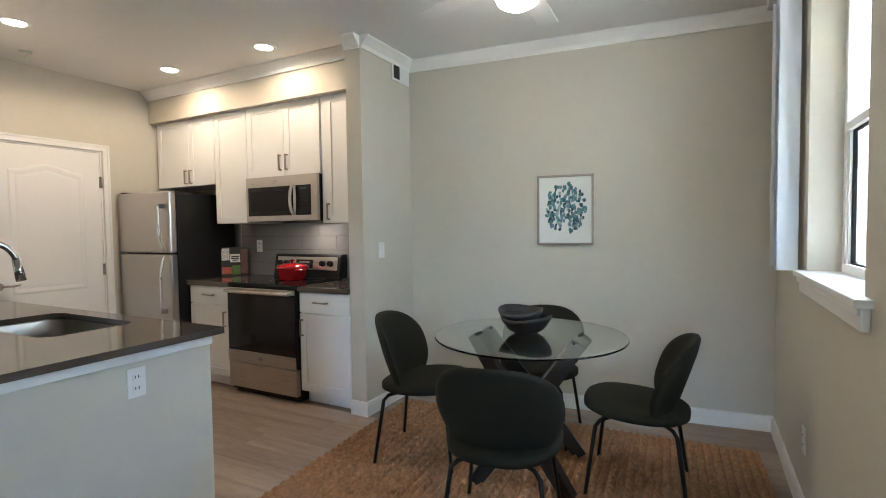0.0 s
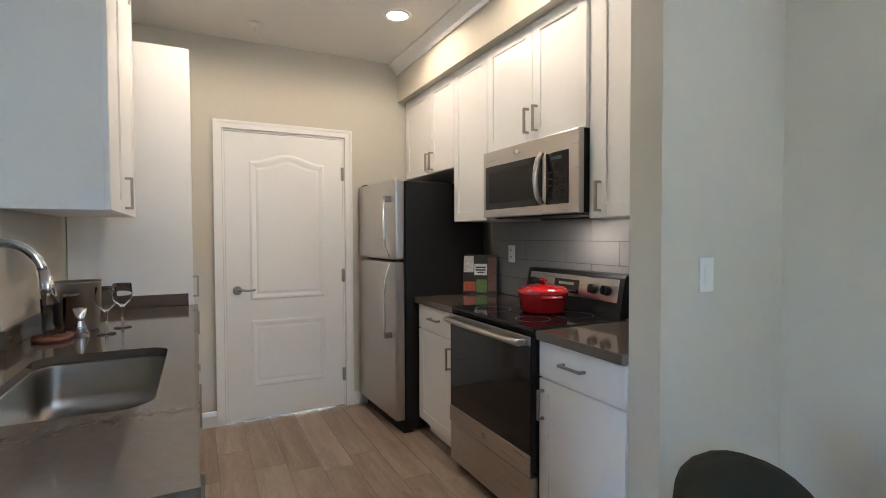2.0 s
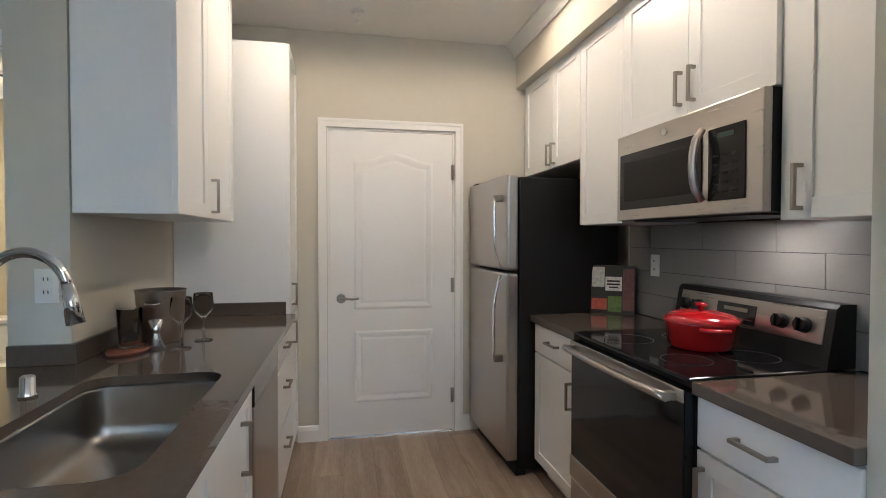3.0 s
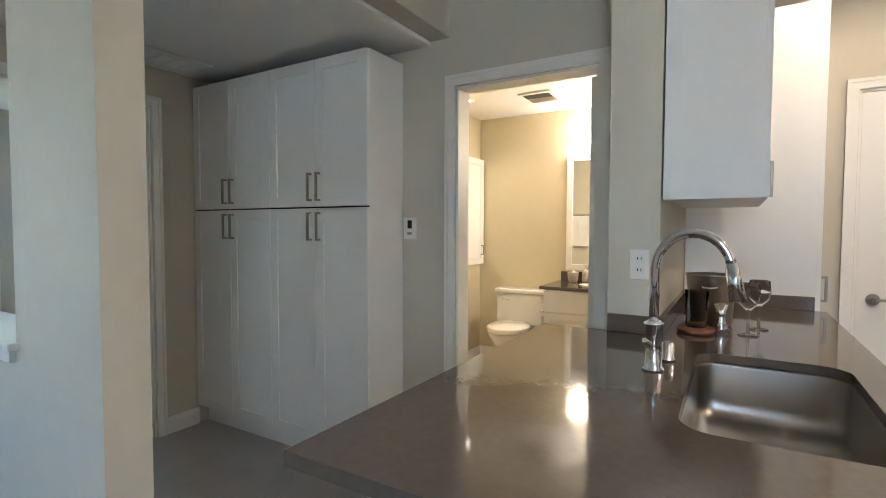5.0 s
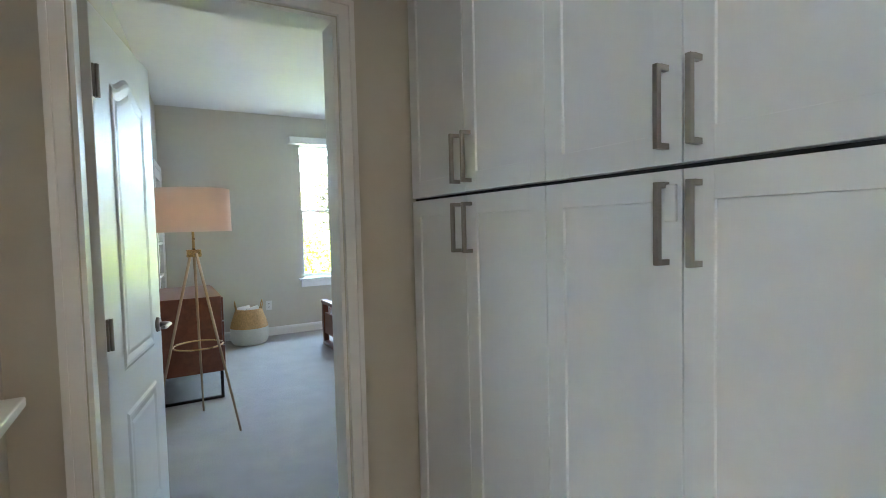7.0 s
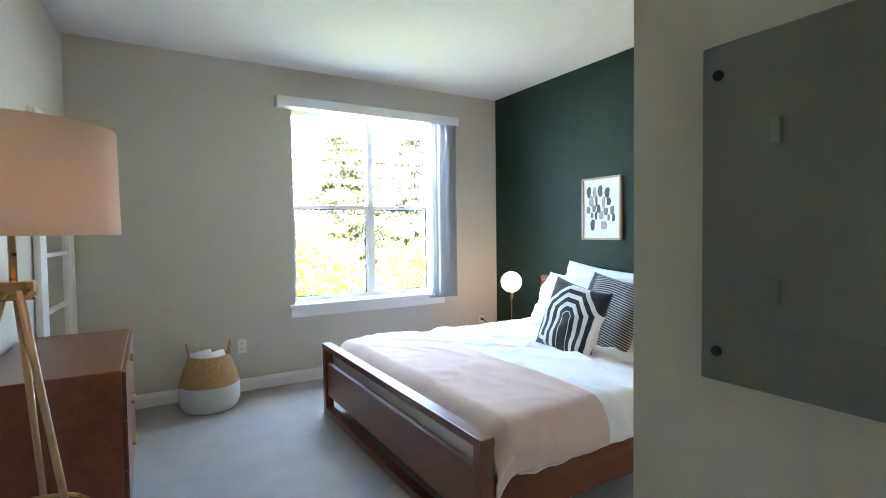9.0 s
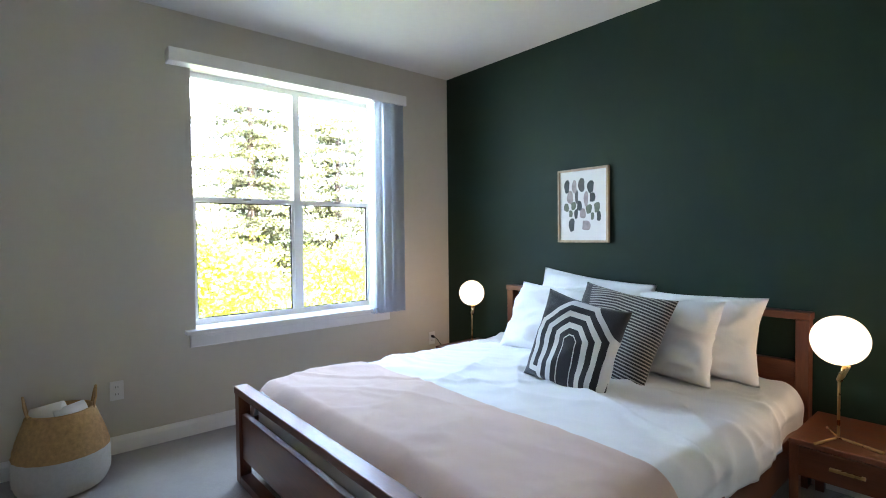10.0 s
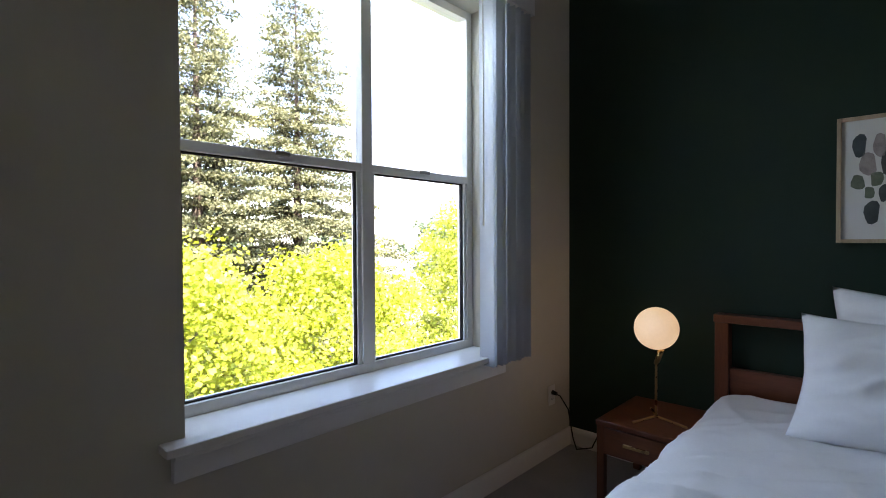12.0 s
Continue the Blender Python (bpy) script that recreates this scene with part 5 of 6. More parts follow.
lathe(b, [(0, 0), (0.035, 0), (0.045, 0.02), (0.05, 0.085), (0.046, 0.09), (0.012, 0.096), (0.012, 0.108), (0.0, 0.112)], 24)
tagged(part("ceramic_jar", b, CERAMIC, m=pose(-5.55, 0.03, 0.8355)), "small grey ceramic jar on the vanity", "jar")
sd_ = thing("soap_bottle", pose(-5.53, 0.16, 0.8355), "grey ceramic soap bottle with a pump", "soap bottle")
b = bmesh.new()
lathe(b, [(0, 0), (0.035, 0), (0.042, 0.02), (0.04, 0.10), (0.015, 0.12), (0.0, 0.122)], 24)
part("bottle", b, CERAMIC, sd_)
b = bmesh.new()
frustum(b, (0, 0, 0.12), (0, 0, 0.155), 0.006, 0.006, 8)
tube(b, [(0, 0, 0.155), (0.02, 0, 0.158), (0.045, 0, 0.15)], 0.006, 8)
part("pump", b, CHROME, sd_)
mr = thing("wall_mirror", pose(-5.657, -0.065, 0.935, 0, 0, 90), "white framed mirror above the vanity", "mirror")
for r in ((0, 0.055, -0.024, 0, 0, 1.06, 0.004), (0.735, 0.79, -0.024, 0, 0, 1.06, 0.004), (0.055, 0.735, -0.024, 0, 0, 0.055, 0.004), (0.055, 0.735, -0.024, 0, 1.005, 1.06, 0.004)):
    part("frame_bar", boxes(r), TRIM, mr)
part("glass", boxes((0.05, 0.74, -0.012, -0.008, 0.05, 1.01)), MIRROR, mr, "silvered mirror glass")
tp = thing("paper_holder", pose(-5.30, -0.092, 0.60, 0, 0, 0), "toilet paper roll on a chrome holder", "paper roll")
b = bmesh.new()
frustum(b, (-0.055, -0.065, 0), (0.055, -0.065, 0), 0.052, 0.052, 28)
part("roll", b, LINEN, tp)
b = bmesh.new()
tube(b, [(0.075, 0.005, 0), (0.075, -0.065, 0), (-0.07, -0.065, 0)], 0.008, 8)
part("arm", b, CHROME, tp)
mc = thing("medicine_cabinet", pose(-5.64, -0.968, 0.96, 0, 0, 180) , "white framed medicine cabinet on the bathroom wall", "cabinet")
part("body", boxes((-0.45, 0.0, -0.03, 0.0, 0, 1.05, 0.004)), CAB, mc)
f = shaker(mc, -0.45, 0.0, 0, 1.05, -0.03, "door", 0.06)
bar_handle(f, (-0.06, -0.049, 0.14), 0.1, True)
tr = thing("towel_ring", pose(-3.507, -0.56, 1.50, 0, 0, -90), "chrome towel bar with a white towel", "towel rail")
b = bmesh.new()
tube(b, [(-0.2, 0, 0), (-0.2, -0.06, 0), (0.2, -0.06, 0), (0.2, 0, 0)], 0.008, 8)
part("bar", b, CHROME, tr)
b = bmesh.new()
sheet(b, 10, 20, lambda u, v: Vector((-0.17 + 0.24 * u, -0.06 + 0.014 * math.cos(math.pi * v) - 0.004 * math.sin(9 * u), 0.012 - 0.42 * abs(2 * v - 1) if 0 < v < 1 else -0.41)))
part("towel", b, LINEN, tr, "white folded towel")
bv = thing("bath_fan", pose(-5.08, -0.13, 2.42), "white bathroom exhaust fan grille", "vent")
part("frame", boxes((-0.16, 0.16, -0.14, 0.14, -0.014, -0.001, 0.003)), TRIM, bv)
# uncut frame: one grey and one dark plate put the slots' shade into colour
for k in range(2):
    part("opening", boxes((-0.13 + 0.135 * k, -0.01 + 0.135 * k, -0.11, 0.11, -0.0165, -0.013)), GAP if k else NICKEL, bv, "raised plate for a shaded slotted opening")
bd = thing("recessed_light", pose(-4.88, -0.75, 2.42), "round recessed bathroom ceiling light, switched on", "ceiling light")
b = bmesh.new()
lathe(b, [(0.062, -0.002), (0.066, -0.008), (0.088, -0.006), (0.092, -0.001)], 32)
part("trim_ring", b, TRIM, bd)
b = bmesh.new()
lathe(b, [(0.0, -0.004), (0.062, -0.004)], 32)
part("lens", b, GLOW, bd, "glowing warm lens")
bl_ = lamp("bath_downlight", "SPOT", pose(-4.88, -0.75, 2.39), 0.36, (1.0, 0.76, 0.45), 0.05)
bl_.data.spot_size, bl_.data.spot_blend = radians(150), 0.6

# ---- bedroom ----
window_unit("window_bedroom", pose(-3.86, -6.795, 0.70, 0, 0, 180), 1.50, 1.76, 0.80, 0.88, "large white vinyl bedroom window with four panes")
structure("sill_bedroom", boxes((-5.43, -3.79, -6.764, -6.535, 0.675, 0.701, 0.004)), TRIM, "white window stool of the bedroom window", "sill")
structure("apron_bedroom", boxes((-5.40, -3.82, -6.5995, -6.575, 0.585, 0.674, 0.004)), TRIM, "white moulded apron under the bedroom window", "apron")
structure("trim_sill_bedroom", boxes((-5.40, -3.82, -6.5745, -6.562, 0.652, 0.674, 0.003)), TRIM, "white bead under the window stool", "trim")
vertical_blind("vertical_blind", pose(-5.20, -6.598, 2.44, 0, 0, 180), 12, 1.78, "stacked pale grey vertical blind beside the bedroom window", 0.028)
tagged(part("blind_valance", boxes((-5.545, -3.715, -6.598, -6.49, 2.425, 2.51, 0.004)), TRIM), "white valance above the bedroom window", "valance")

bed = thing("bed", pose(0, 0, 0), "king bed with a red-brown wooden frame, headboard against the green wall", "bed")
Y0, Y1 = -5.73, -3.75
for y in (Y0, Y1):
    part("foot_post", boxes((-3.90, -3.84, y - 0.03, y + 0.03, 0, 0.475, 0.003)), REDWOODZ, bed)
part("foot_rail", boxes((-3.905, -3.835, Y0 - 0.032, Y1 + 0.032, 0.476, 0.515, 0.004)), REDWOOD, bed, "polished top rail of the footboard")
part("foot_panel", boxes((-3.885, -3.855, Y0 + 0.031, Y1 - 0.031, 0.135, 0.375, 0.003)), REDWOOD, bed)
part("foot_stretcher", boxes((-3.90, -3.84, Y0 + 0.031, Y1 - 0.031, 0.0, 0.045, 0.003)), REDWOOD, bed)
for y in (Y0, Y1):
    part("side_rail", boxes((-6.0, -3.901, y - 0.018, y + 0.018, 0.14, 0.335, 0.003)), REDWOODX, bed)
    part("head_post", boxes((-6.075, -6.005, y - 0.03, y + 0.03, 0, 0.86, 0.003)), REDWOODZ, bed)
part("head_rail", boxes((-6.08, -6.0, Y0 - 0.035, Y1 + 0.035, 0.861, 0.90, 0.004)), REDWOOD, bed)
part("head_panel", boxes((-6.06, -6.02, Y0 + 0.031, Y1 - 0.031, 0.2, 0.64, 0.003)), REDWOOD, bed)
for k in range(1, 4):
    y = Y0 + (Y1 - Y0) * k / 4
    part("head_stile", boxes((-6.06, -6.02, y - 0.03, y + 0.03, 0.641, 0.860, 0.003)), REDWOODZ, bed)
part("slat_base", boxes((-6.0, -3.91, Y0 + 0.02, Y1 - 0.02, 0.2, 0.235)), BLACKW, bed)
tagged(part("mattress", boxes((-5.985, -3.925, Y0 + 0.03, Y1 - 0.03, 0.236, 0.50, 0.05)), LINEN), "white mattress in the bed frame", "mattress")


def drape(x0, x1, over, top, drop, lift, seed, wr):
    """A cover over the mattress: x along the bed, hanging down both long sides."""
    b = bmesh.new()
    cy, hw = (Y0 + Y1) / 2, (Y1 - Y0) / 2 - 0.02
    r = 0.11
    flat = hw - r + over
    arc = r * math.pi / 2
    total = flat + arc + drop
    def fn(u, v):
        x = x0 + (x1 - x0) * u
        s = (2 * v - 1) * total
        a = abs(s)
        sg = 1 if s > 0 else -1
        if a < flat:
            y, z = a, top
            z += 0.016 * (1 - (a / flat) ** 2)
        elif a < flat + arc:
            q = (a - flat) / r
            y, z = flat + r * math.sin(q), top - r + r * math.cos(q)
        else:
            y, z = flat + r + 0.01 * math.sin(x * 7 + sg), top - r - (a - flat - arc)
        e = min(1.0, (x1 - x) / 0.10) if x1 > -4.0 else 1.0
        z -= (1 - math.sin(max(e, 0) * math.pi / 2)) * 0.10
        n = noise.noise((x * 2.2 + seed, s * 2.2, seed)) * wr + abs(noise.noise((x * 5 + s * 1.8, s * 0.9 - x * 2, seed + 4))) * wr * 0.8
        n += 0.35 * wr * noise.noise((x * 14, s * 12, seed + 9))
        w = wr * 1.3 * max(0, 1 - abs((x + 0.55 * s + 4.9 + 0.25 * math.sin(2 * s)) / 0.035)) + wr * 1.1 * max(0, 1 - abs((x - 0.3 * s + 5.15) / 0.03)) * (1 if s > -0.2 else 0)
        for off, slope, keep in ((5.92, 0.9, -0.25), (6.28, 0.95, -0.3), (5.6, 0.8, -0.2), (5.25, 0.55, 0.0)):
            w += wr * 0.8 * max(0, 1 - abs((x + slope * s + off + 0.04 * math.sin(5 * s)) / 0.022)) * (1 if s < keep and x < -4.6 else 0)
        for ka, kb, kc, kd in ((2.1, 0.9, 0.0, 1.0), (1.2, -2.3, 5.0, 0.8), (3.4, 1.9, 9.0, 0.5)):
            rg = 1 - min(1, 4.0 * abs(noise.noise((x * ka + s * kb + kc, (s * ka - x * kb) * 0.45, seed + kc))))
            n += kd * wr * rg * rg
        q = min(max((a - flat) / r, 0.0), math.pi / 2)
        n = n + lift + w * math.cos(q)
        return Vector((x, cy + sg * (y + n * math.sin(q)), z + n * math.cos(q)))
    sheet(b, 150, 150, fn)
    return b


dv = part("duvet", drape(-5.96, -3.93, 0.035, 0.522, 0.09, 0.0, 1.0, 0.0135), LINEN)
sol = dv.modifiers.new("thickness", "SOLIDIFY")
sol.thickness, sol.offset = 0.012, -1
tagged(dv, "rumpled white duvet spread over the bed", "duvet")
tw = part("throw_blanket", drape(-4.56, -3.915, 0.038, 0.524, 0.08, 0.016, 1.0, 0.0075), PINK)
sol = tw.modifiers.new("thickness", "SOLIDIFY")
sol.thickness, sol.offset = 0.008, -1
tagged(tw, "pale pink throw folded across the foot of the bed", "blanket")


def cushion(name, m, w, h, t, mat, label, category, group="", flange=0.0, seed=0):
    b = bmesh.new()
    n = 40
    soft = 1.0 if mat is LINEN else 0.3
    def point(i, j, side):
        u, v = 2 * i / n - 1, 2 * j / n - 1
        k = max(0.0, (1 - abs(u) ** 2.3)) ** 0.5 * max(0.0, (1 - abs(v) ** 2.3)) ** 0.5
        pull = 1 - 0.085 * (1 - u * u) * (abs(v) ** 3) - 0.085 * (1 - v * v) * (abs(u) ** 3) + 0.02 * noise.noise((u * 1.7 + seed * 3, v * 1.7, seed))
        wr = 0.020 * noise.noise((u * 1.8 + seed, v * 1.8, side + seed)) + soft * 0.016 * (1 - min(1, 3.2 * abs(noise.noise((u * 1.5 + v * 1.1 + seed, v * 2.6 - u * 1.2, side + seed))))) + soft * 0.005 * noise.noise((u * 7, v * 6 + seed, side))
        wr *= min(1.0, k * 2.5)
        return Vector((u * w / 2 * pull, side * (t / 2 * k + (wr if k > 0.05 else 0)) , v * h / 2 * pull + h / 2))
    gs = []
    for side in (-1, 1):
        gs.append([[b.verts.new(point(i, j, side)) for j in range(n + 1)] for i in range(n + 1)])
    for g in gs:
        for i in range(n):
            for j in range(n):
                b.faces.new((g[i][j], g[i + 1][j], g[i + 1][j + 1], g[i][j + 1])).smooth = True
    bmesh.ops.remove_doubles(b, verts=b.verts[:], dist=1e-4)
    ob = part(name, b, mat, m=m)
    return tagged(ob, label, category, group)


def pattern_nodes(name, kind):
    """Woven black and cream cushion cloth, its pattern laid out in the cushion's own x and z."""
    m = material(name, (0.02, 0.02, 0.022), 0.9, 0, 0.15, 30, 0.5, 300, sheen=0.2)
    nt = m.node_tree
    N, L = nt.nodes.new, nt.links.new
    b = nt.nodes["Principled BSDF"]
    dark = b.inputs["Base Color"].links[0].from_socket
    co, sep = N("ShaderNodeTexCoord"), N("ShaderNodeSeparateXYZ")
    L(co.outputs["Object"], sep.inputs[0])
    def op(kind_, a, c=None):
        n = N("ShaderNodeMath")
        n.operation = kind_
        for i, s in enumerate((a, c)):
            if s is None:
                continue
            if isinstance(s, (int, float)):
                n.inputs[i].default_value = s
            else:
                L(s, n.inputs[i])
        return n.outputs[0]
    x, z = sep.outputs[0], sep.outputs[2]
    if kind == "arch":
        ax = op("ABSOLUTE", op("ADD", x, -0.02))
        up = op("ADD", z, -0.25)
        s = op("MAXIMUM", ax, op("MAXIMUM", op("MULTIPLY", op("ADD", ax, up), 0.74), up))
        low = op("MULTIPLY", op("ADD", op("SUBTRACT", 0.11, z), 0.15), 1.0)
        s = op("MAXIMUM", s, op("MULTIPLY", op("GREATER_THAN", ax, 0.155), low))
        wave = op("SINE", op("MULTIPLY", op("ADD", s, -0.012), 2 * math.pi / 0.058))
        mask = op("MULTIPLY", op("GREATER_THAN", wave, 0.05), op("LESS_THAN", s, 0.235))
        mask = op("MULTIPLY", mask, op("GREATER_THAN", s, 0.035))
    else:
        bend = op("ADD", z, op("MULTIPLY", op("ABSOLUTE", x), 0.10))
        wave = op("SINE", op("MULTIPLY", bend, 2 * math.pi / 0.0165))
        mask = op("MULTIPLY", op("GREATER_THAN", wave, 0.25), op("GREATER_THAN", op("ADD", x, op("MULTIPLY", z, 0.5)), 0.02))
        mask = op("MULTIPLY", mask, 0.55)
    mix = N("ShaderNodeMix")
    mix.data_type = "RGBA"
    L(mask, mix.inputs[0])
    L(dark, mix.inputs[6])
    mix.inputs[7].default_value = (0.60, 0.57, 0.53, 1)
    L(mix.outputs[2], b.inputs["Base Color"])
    return m


ARCH, STRIPE = pattern_nodes("woven_arch_cloth", "arch"), pattern_nodes("woven_striped_cloth", "stripe")
PX = lambda x, y, z, lean, turn, roll=0: pose(x, y, z, 0, 0, 90 + turn) @ pose(0, 0, 0, -lean, 0, 0) @ pose(0, 0, 0, 0, roll, 0)
TOPZ = 0.535
cushion("pillow", PX(-5.80, -4.92, TOPZ - 0.01, 12, 1, 5), 0.84, 0.52, 0.25, LINEN, "white pillow leaning on the headboard", "pillow", "white pillows", seed=1)
cushion("pillow", PX(-5.80, -4.27, TOPZ - 0.01, 14, -2), 0.80, 0.46, 0.24, LINEN, "white pillow leaning on the headboard", "pillow", "white pillows", seed=2)
cushion("pillow", PX(-5.53, -5.02, TOPZ - 0.015, 30, 3, 3), 0.76, 0.50, 0.25, LINEN, "plump white pillow in front of another", "pillow", "white pillows", seed=3)
cushion("pillow", PX(-5.62, -4.36, TOPZ - 0.015, 20, -3), 0.66, 0.46, 0.22, LINEN, "white pillow with a flat flange edge", "pillow", "white pillows", seed=4)
cushion("striped_cushion", PX(-5.36, -4.54, TOPZ - 0.015, 27, -5, 6), 0.60, 0.53, 0.16, STRIPE, "black cushion with fine cream stripes", "cushion", seed=5)
cushion("arch_cushion", PX(-5.07, -4.555, TOPZ - 0.025, 18, 2, 9), 0.50, 0.49, 0.16, ARCH, "black and cream cushion with a woven arch pattern", "cushion", seed=6)


def nightstand(y0, y1, label):
    th = thing("nightstand", pose(-5.82, (y0 + y1) / 2, 0), label, "nightstand", "nightstands")
    w = (y1 - y0) / 2
    H = 0.395
    part("top", boxes((-0.245, 0.245, -w, w, H - 0.025, H, 0.003)), REDWOOD, th)
    part("drawer_box", boxes((-0.235, 0.22, -w + 0.02, w - 0.02, H - 0.165, H - 0.026)), REDWOOD, th)
    part("drawer_front", boxes((0.22, 0.236, -w + 0.03, w - 0.03, H - 0.16, H - 0.032, 0.002)), REDWOOD, th)
    part("pull", boxes((0.236, 0.25, -0.06, 0.06, H - 0.10, H - 0.085, 0.003)), BRASS, th, "brass drawer pull")
    for sx in (-0.22, 0.22):
        for sy in (-w + 0.02, w - 0.02):
            part("leg", boxes((sx - 0.018, sx + 0.018, sy - 0.018, sy + 0.018, 0, H - 0.026, 0.002)), REDWOODZ, th)
    return th


nightstand(-6.17, -5.78, "red-brown wooden nightstand by the window")
nightstand(-3.695, -3.28, "red-brown wooden nightstand with one drawer")


def globe_lamp(x, y, z, gz, r, label):
    th = thing("table_lamp", pose(x, y, z), label, "table lamp", "bedside lamps")
    b = bmesh.new()
    tube(b, [(0.16, -0.05, 0.006), (0.0, 0.0, 0.006), (0.06, 0.16, 0.006)], 0.006, 8)
    tube(b, [(0.0, 0.0, 0.006), (-0.10, -0.06, 0.006)], 0.006, 8)
    part("base", b, BRASS, th, "three-pronged brass base")
    b = bmesh.new()
    tube(b, [(0, 0, 0.006), (0, 0, gz - r - 0.06 - z), (0.006, 0.02, gz - r + 0.01 - z)], 0.006, 10)
    frustum(b, (0.0, 0.0, gz - r - 0.07 - z), (0.01, 0.028, gz - r + 0.004 - z), 0.012, 0.014, 14)
    part("stem", b, BRASS, th, "thin brass stem")
    b = bmesh.new()
    n = 24
    lathe(b, [(r * math.sin(math.pi * k / n), -r * math.cos(math.pi * k / n)) for k in range(n + 1)], 36, (0, 0, gz - z))
    part("globe", b, GLOBE, th, "lit opal glass globe")
    for o in th.children:
        if o.name.startswith("globe"):
            o.visible_shadow = False
    lamp("globe_bulb", "POINT", pose(x, y, gz), 0.115, (1.0, 0.72, 0.42), r * 0.9)
    return th


globe_lamp(-5.80, -5.965, 0.395, 0.832, 0.103, "brass table lamp with a lit white globe by the window")
globe_lamp(-5.72, -3.545, 0.395, 0.832, 0.108, "brass table lamp with a lit white globe")
b = bmesh.new()
tube(b, [(-5.88, -6.585, 0.365), (-5.9, -6.55, 0.35), (-5.96, -6.53, 0.26), (-5.96, -6.50, 0.10), (-5.93, -6.46, 0.05), (-5.9, -6.35, 0.1), (-5.98, -6.28, 0.3)], 0.004, 8)
frustum(b, (-5.88, -6.59, 0.368), (-5.88, -6.56, 0.364), 0.014, 0.010, 10)
tagged(part("lamp_cord", b, BLACK), "black lamp cord plugged into the wall", "cord")
b = boxes((-5.99, -5.95, -3.37, -3.31, 0.3955, 0.415, 0.004))
tube(b, [(-5.95, -3.34, 0.405), (-5.90, -3.37, 0.402), (-5.88, -3.33, 0.402), (-5.92, -3.31, 0.402)], 0.003, 6)
tagged(part("charger", b, PLASTIC), "small white charger on the nightstand", "charger")

# basket
WICKER = material("seagrass_weave", (0.47, 0.285, 0.12), 0.85, 0, 0.3, 45, 0.9, 220)
BASKW = material("white_painted_weave", (0.66, 0.66, 0.65), 0.85, 0, 0.08, 45, 0.8, 220)
bk = thing("basket", pose(-3.125, -6.325, 0) @ Matrix.Diagonal((0.9, 0.9, 0.98, 1)), "woven belly basket with a white painted base and towels inside", "basket")
for nm, z0, z1, mt in (("base", 0.0, 0.20, BASKW), ("upper", 0.20, 0.42, WICKER)):
    b = bmesh.new()
    prof = []
    n = 22
    for k in range(n + 1):
        z = z0 + (z1 - z0) * k / n
        rr = 0.19 + 0.045 * min(z / 0.07, 1) ** 0.5 if z < 0.2 else 0.235 - 0.075 * ((z - 0.2) / 0.22) ** 1.2
        prof.append((rr + 0.003 * math.sin(z * 2 * math.pi / 0.019), z))
    if z0 == 0:
        prof = [(0.0, 0.0)] + prof
    else:
        prof = prof + [(prof[-1][0] - 0.014, z1), (prof[-1][0] - 0.02, z1 - 0.08)]
    lathe(b, prof, 48)
    for v in b.verts:
        a = math.atan2(v.co.y, v.co.x)
        k = 1 + 0.008 * math.sin(26 * a + v.co.z * 160)
        v.co.x, v.co.y = v.co.x * k, v.co.y * k
    part(nm, b, mt, bk, "white painted lower half" if z0 == 0 else "natural seagrass upper half")
for s in (-1, 1):
    b = bmesh.new()
    tube(b, [(s * 0.15, -0.05, 0.40), (s * 0.165, -0.055, 0.47), (s * 0.17, 0.0, 0.515), (s * 0.165, 0.055, 0.47), (s * 0.15, 0.05, 0.40)], 0.007, 8)
    part("handle", b, WICKER, bk)
for k, (x, y, a) in enumerate(((-0.04, 0.02, 10), (0.05, -0.02, -14))):
    b = bmesh.new()
    frustum(b, (-0.07, 0, 0), (0.07, 0, 0), 0.06, 0.06, 20)
    tagged(part("rolled_towel", b, LINEN, m=pose(-3.125 + x, -6.325 + y, 0.37 + 0.01 * k, 0, 10, a)), "rolled white towel in the basket", "towel", "rolled towels")

# dresser with metal base, floor lamp
ds = thing("dresser", pose(-2.42, -4.88, 0), "red-brown wooden dresser on a black metal frame", "dresser")
part("case", boxes((-0.225, 0.225, -0.49, 0.49, 0.22, 0.82, 0.004)), REDWOOD, ds)
for k in range(3):
    d = part("drawer_front", boxes((-0.240, -0.226, -0.48, 0.48, 0.235 + 0.195 * k, 0.42 + 0.195 * k, 0.002)), REDWOOD, ds)
    part("pull", boxes((-0.255, -0.240, -0.07, 0.07, 0.37 + 0.195 * k, 0.385 + 0.195 * k, 0.003)), BRASS, d)
for sx in (-0.21, 0.21):
    for sy in (-0.47, 0.47):
        part("leg", boxes((sx - 0.011, sx + 0.011, sy - 0.011, sy + 0.011, 0, 0.219, 0.001)), DARKM, ds)
for sy in (-0.47, 0.47):
    part("floor_bar", boxes((-0.199, 0.199, sy - 0.011, sy + 0.011, 0, 0.02)), DARKM, ds)

fl = thing("floor_lamp", pose(-2.44, -3.86, 0), "tripod floor lamp with a wide fabric drum shade", "floor lamp")
SHADE = material("linen_lamp_shade", (0.74, 0.64, 0.57), 0.85, 0, 0.04, 20, 0.5, 500, sheen=0.2)
nt = SHADE.node_tree
tr_, mx_ = nt.nodes.new("ShaderNodeBsdfTranslucent"), nt.nodes.new("ShaderNodeMixShader")
tr_.inputs[0].default_value = (0.80, 0.67, 0.57, 1)
mx_.inputs[0].default_value = 0.5
nt.links.new(nt.nodes["Principled BSDF"].outputs[0], mx_.inputs[1])
nt.links.new(tr_.outputs[0], mx_.inputs[2])
nt.links.new(mx_.outputs[0], nt.nodes["Material Output"].inputs[0])
b = bmesh.new()
